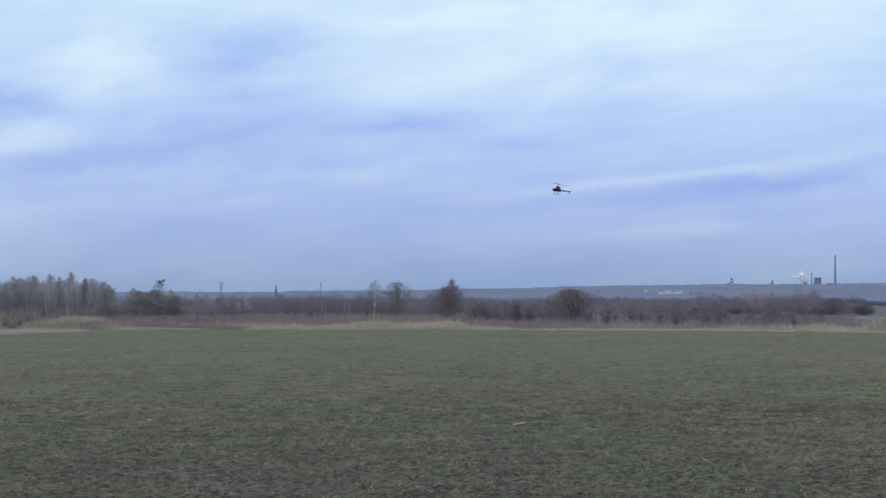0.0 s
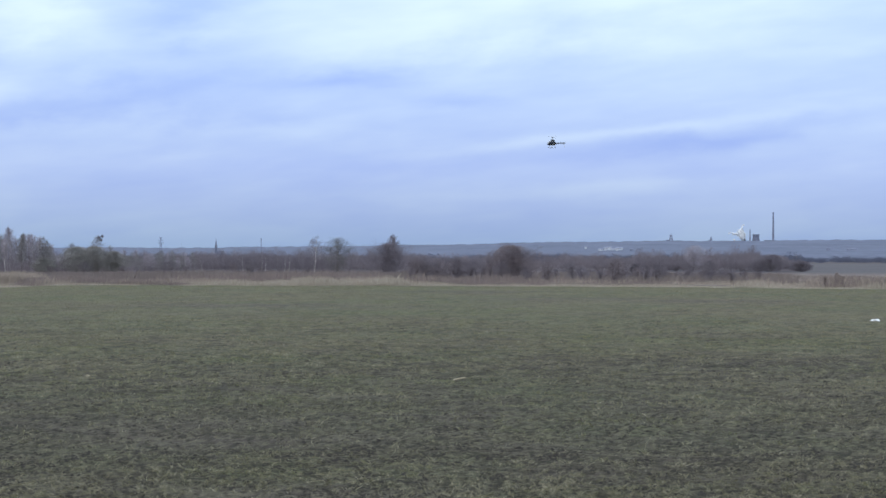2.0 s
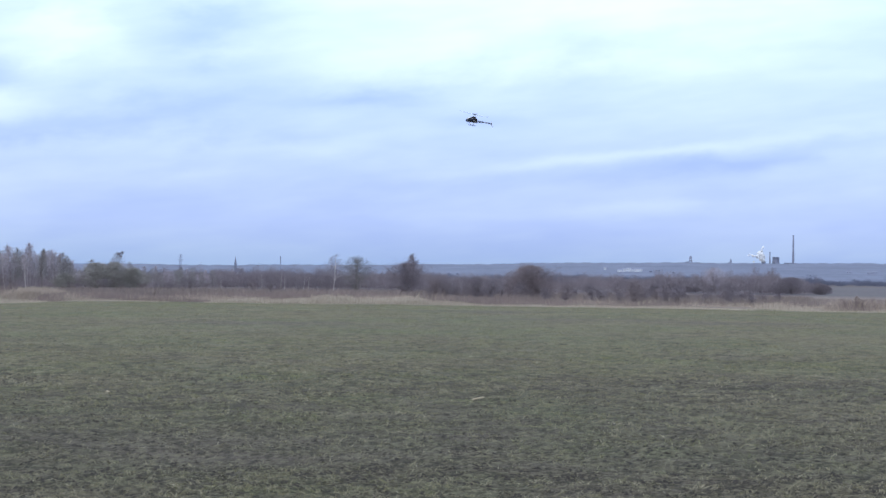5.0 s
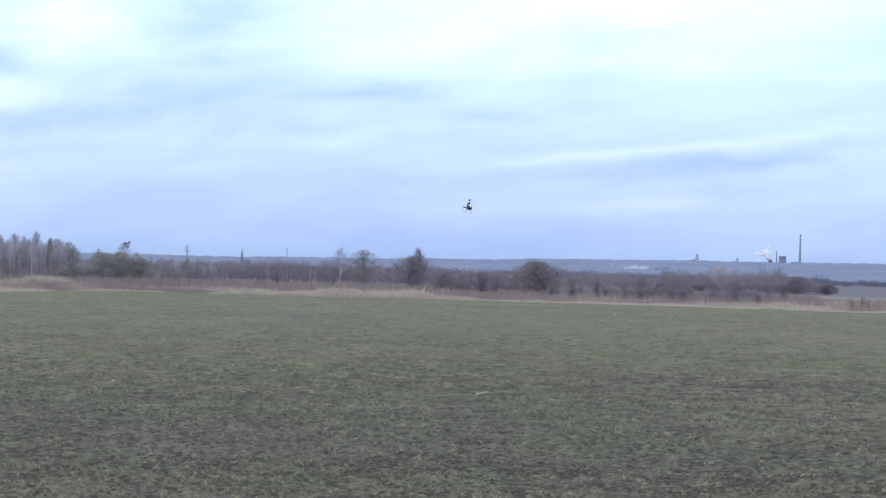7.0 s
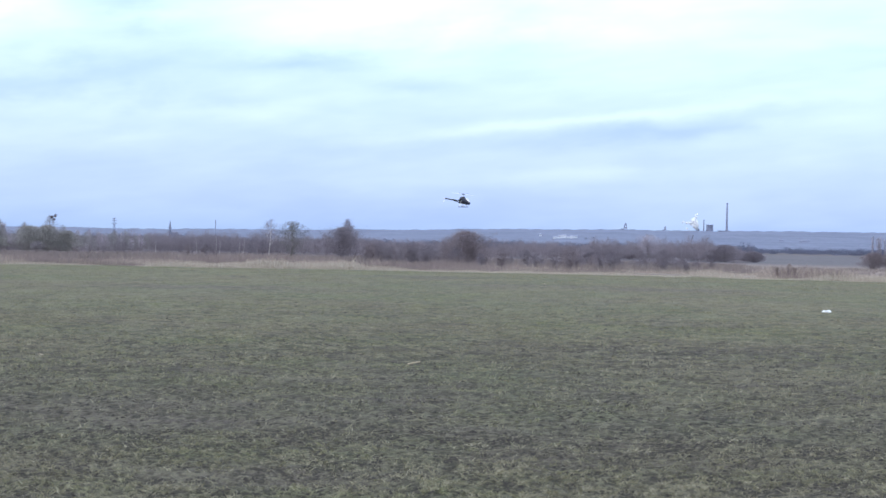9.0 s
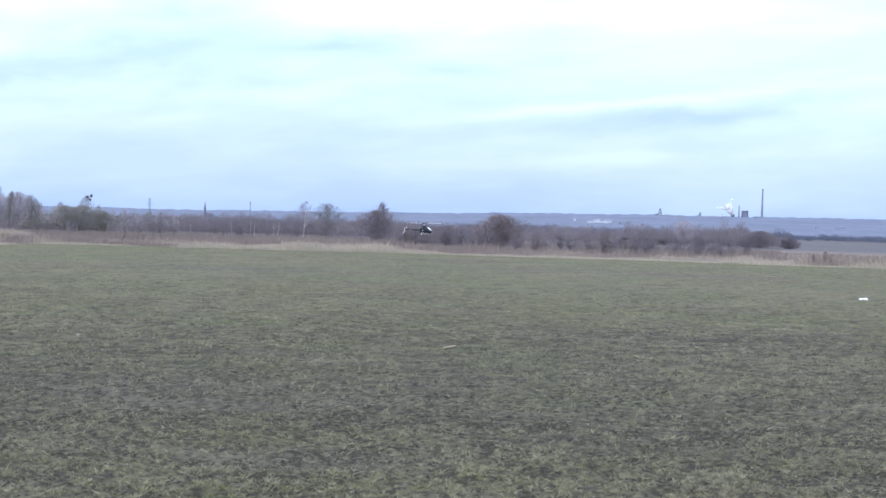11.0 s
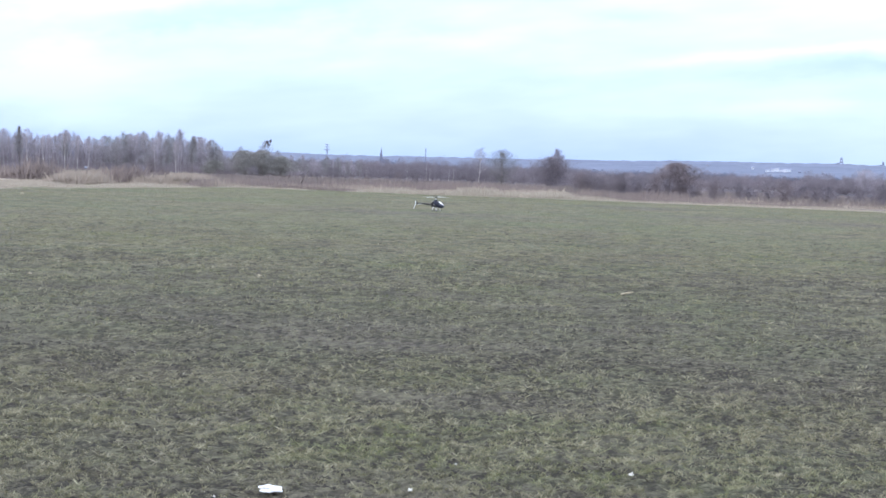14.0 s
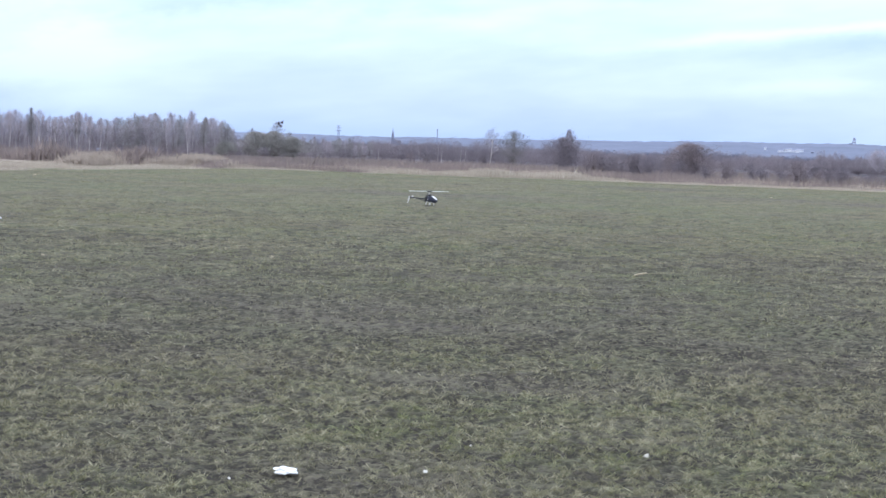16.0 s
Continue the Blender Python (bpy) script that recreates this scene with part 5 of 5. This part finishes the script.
    for s in (-1, 1):
        bm = bmesh.new()
        sections = [(0.045, 0.018, 0.004), (0.08, 0.030, 0.004), (0.12, 0.042, 0.0042), (0.44, 0.042, 0.003), (0.465, 0.038, 0.002)]
        rings = [[bm.verts.new((x * s, y, z)) for y, z in ((-w * 0.35, 0), (-w * 0.1, h), (w * 0.65, 0), (-w * 0.1, -h))] for x, w, h in sections]
        for lo, hi in zip(rings, rings[1:]):
            for k in range(4):
                bm.faces.new((lo[k], hi[k], hi[(k + 1) % 4], lo[(k + 1) % 4]))
        bm.faces.new(rings[0])
        bm.faces.new(rings[-1][::-1])
        bmesh.ops.recalc_face_normals(bm, faces=bm.faces[:])
        part("blade", bm, GEL_WHITE, rotor, "white rotor blade")
        part("paddle", box(bmesh.new(), -0.012, 0.012, 0.115 * s - 0.018, 0.115 * s + 0.018, 0.022, 0.026, 0.001), CARBON, rotor)
    part("flybar", tube(bmesh.new(), [(0, -0.11, 0.024), (0, 0.11, 0.024)], [0.0016, 0.0016], 6), ALUMINIUM, rotor)
    tail = part("tail_rotor", tube(bmesh.new(), [(0, -0.008, 0), (0, 0.008, 0)], [0.009, 0.009], 10), CARBON, heli)
    tail.matrix_basis = pose(*TAIL_HUB)
    for s in (-1, 1):
        part("tail_blade", box(bmesh.new(), -0.006, 0.006, -0.0012, 0.0012, 0.012 * s if s > 0 else -0.085, 0.085 if s > 0 else -0.012, 0.0008), PLASTIC_WHITE, tail, "white tail rotor blade")
    # the airframe is tall and compact
    for ob in heli.children_recursive:
        if ob is rotor or ob.parent is rotor or ob is tail or ob.parent is tail:
            continue
        for v in ob.data.vertices:
            v.co.z *= 1.18
            v.co.x = v.co.x * 0.99 if v.co.x < -0.1 else min(v.co.x, 0.02 + (v.co.x - 0.02) * 0.8)
    return heli, rotor, tail


HELI, ROTOR, TAIL = build_helicopter()

# seconds, place, nose-up, lean and heading in degrees (0: nose to the east)
FLIGHT = [
    (0.0, 3.51, 50.00, 4.53, 6, 0, 225),
    (0.5, 3.85, 50.00, 3.91, -3, 0, 222),
    (1.0, 4.14, 49.99, 2.88, 4, 0, 222),
    (1.5, 4.78, 49.99, 3.24, 0, 0, 224),
    (2.0, 5.17, 49.99, 4.62, -1, 0, 224),
    (2.5, 5.17, 49.99, 6.16, -4, 0, 220),
    (3.0, 4.95, 49.98, 7.17, -4, 0, 203),
    (3.5, 4.56, 49.47, 7.21, 0, 0, 230),
    (6.0, 0.91, 44.45, 3.98, 10, -4, 180),
    (6.5, 1.07, 42.94, 3.35, -4, -20, 225),
    (7.0, 1.46, 40.94, 2.79, 0, -6, 282),
    (7.5, 2.16, 40.93, 2.66, 1, 0, 316),
    (8.0, 2.76, 40.93, 2.58, 0, 0, 320),
    (8.5, 3.19, 40.95, 2.48, -6, 0, 318),
    (11.0, 1.29, 40.98, 1.05, 0, 0, 327),
    (11.5, 0.50, 41.00, 1.48, 0, 0, 325),
    (12.0, -0.31, 41.02, 1.30, 0, 0, 322),
    (12.5, -1.01, 40.53, 0.96, 0, 0, 322),
    (13.0, -1.75, 39.74, 0.73, -7, 0, 326),
    (13.5, -2.20, 38.84, 0.56, 0, 0, 327),
    (14.0, -2.59, 37.85, 0.29, 0, 0, 328),
    (14.5, -2.81, 37.16, 0.18, 0, 0, 330),
    (15.0, -2.93, 36.76, 0.00, 0, 0, 326),
    (15.5, -2.93, 36.76, 0.00, 0, 0, 326),
    (16.0, -2.93, 36.76, 0.00, 0, 0, 326),
]
# seconds and bearing of the blades in degrees
BLADES = [(0.0, 48), (0.5, 25), (1.0, 50), (1.5, 82), (2.0, 84), (2.5, 80), (3.0, 86), (3.5, 84), (6.0, 50), (6.5, 88), (7.0, 86), (7.5, 84), (8.0, 15), (8.5, 10), (11.0, 20), (11.5, 70),
          (12.0, 75), (12.5, 0), (13.0, 12), (13.5, 0), (14.0, 62), (14.5, 76), (15.0, 65), (15.5, 70), (16.0, 20)]


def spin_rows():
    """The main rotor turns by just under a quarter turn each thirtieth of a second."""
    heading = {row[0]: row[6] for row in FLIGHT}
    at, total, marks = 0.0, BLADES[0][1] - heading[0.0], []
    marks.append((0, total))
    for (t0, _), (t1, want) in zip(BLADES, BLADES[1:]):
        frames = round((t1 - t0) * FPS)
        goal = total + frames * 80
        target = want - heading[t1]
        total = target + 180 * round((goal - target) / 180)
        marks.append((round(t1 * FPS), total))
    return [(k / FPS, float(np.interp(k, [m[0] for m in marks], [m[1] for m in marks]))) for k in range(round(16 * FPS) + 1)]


def motions():
    walk(HELI, [(t, pose(x, y, max(z, float(lie(x, y)) + 0.004), 0, 0, yaw) @ pose(0, 0, 0, lean, -nose, 0)) for t, x, y, z, nose, lean, yaw in FLIGHT])
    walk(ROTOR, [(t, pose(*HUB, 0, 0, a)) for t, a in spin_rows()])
    walk(TAIL, [(k / FPS, pose(*TAIL_HUB, 0, k * 77.0, 0)) for k in range(round(16 * FPS) + 1)])
    for puff, x, z, sway in PUFFS:
        y = puff.matrix_basis.translation.y
        walk(puff, [(t, pose(x - 0.25 * t + sway * math.sin(t * 0.5), y, z + 0.35 * t + sway, 0, 0, t * 3 * sway)) for t in (0.0, 4.0, 8.0, 12.0, 16.0)])


motions()
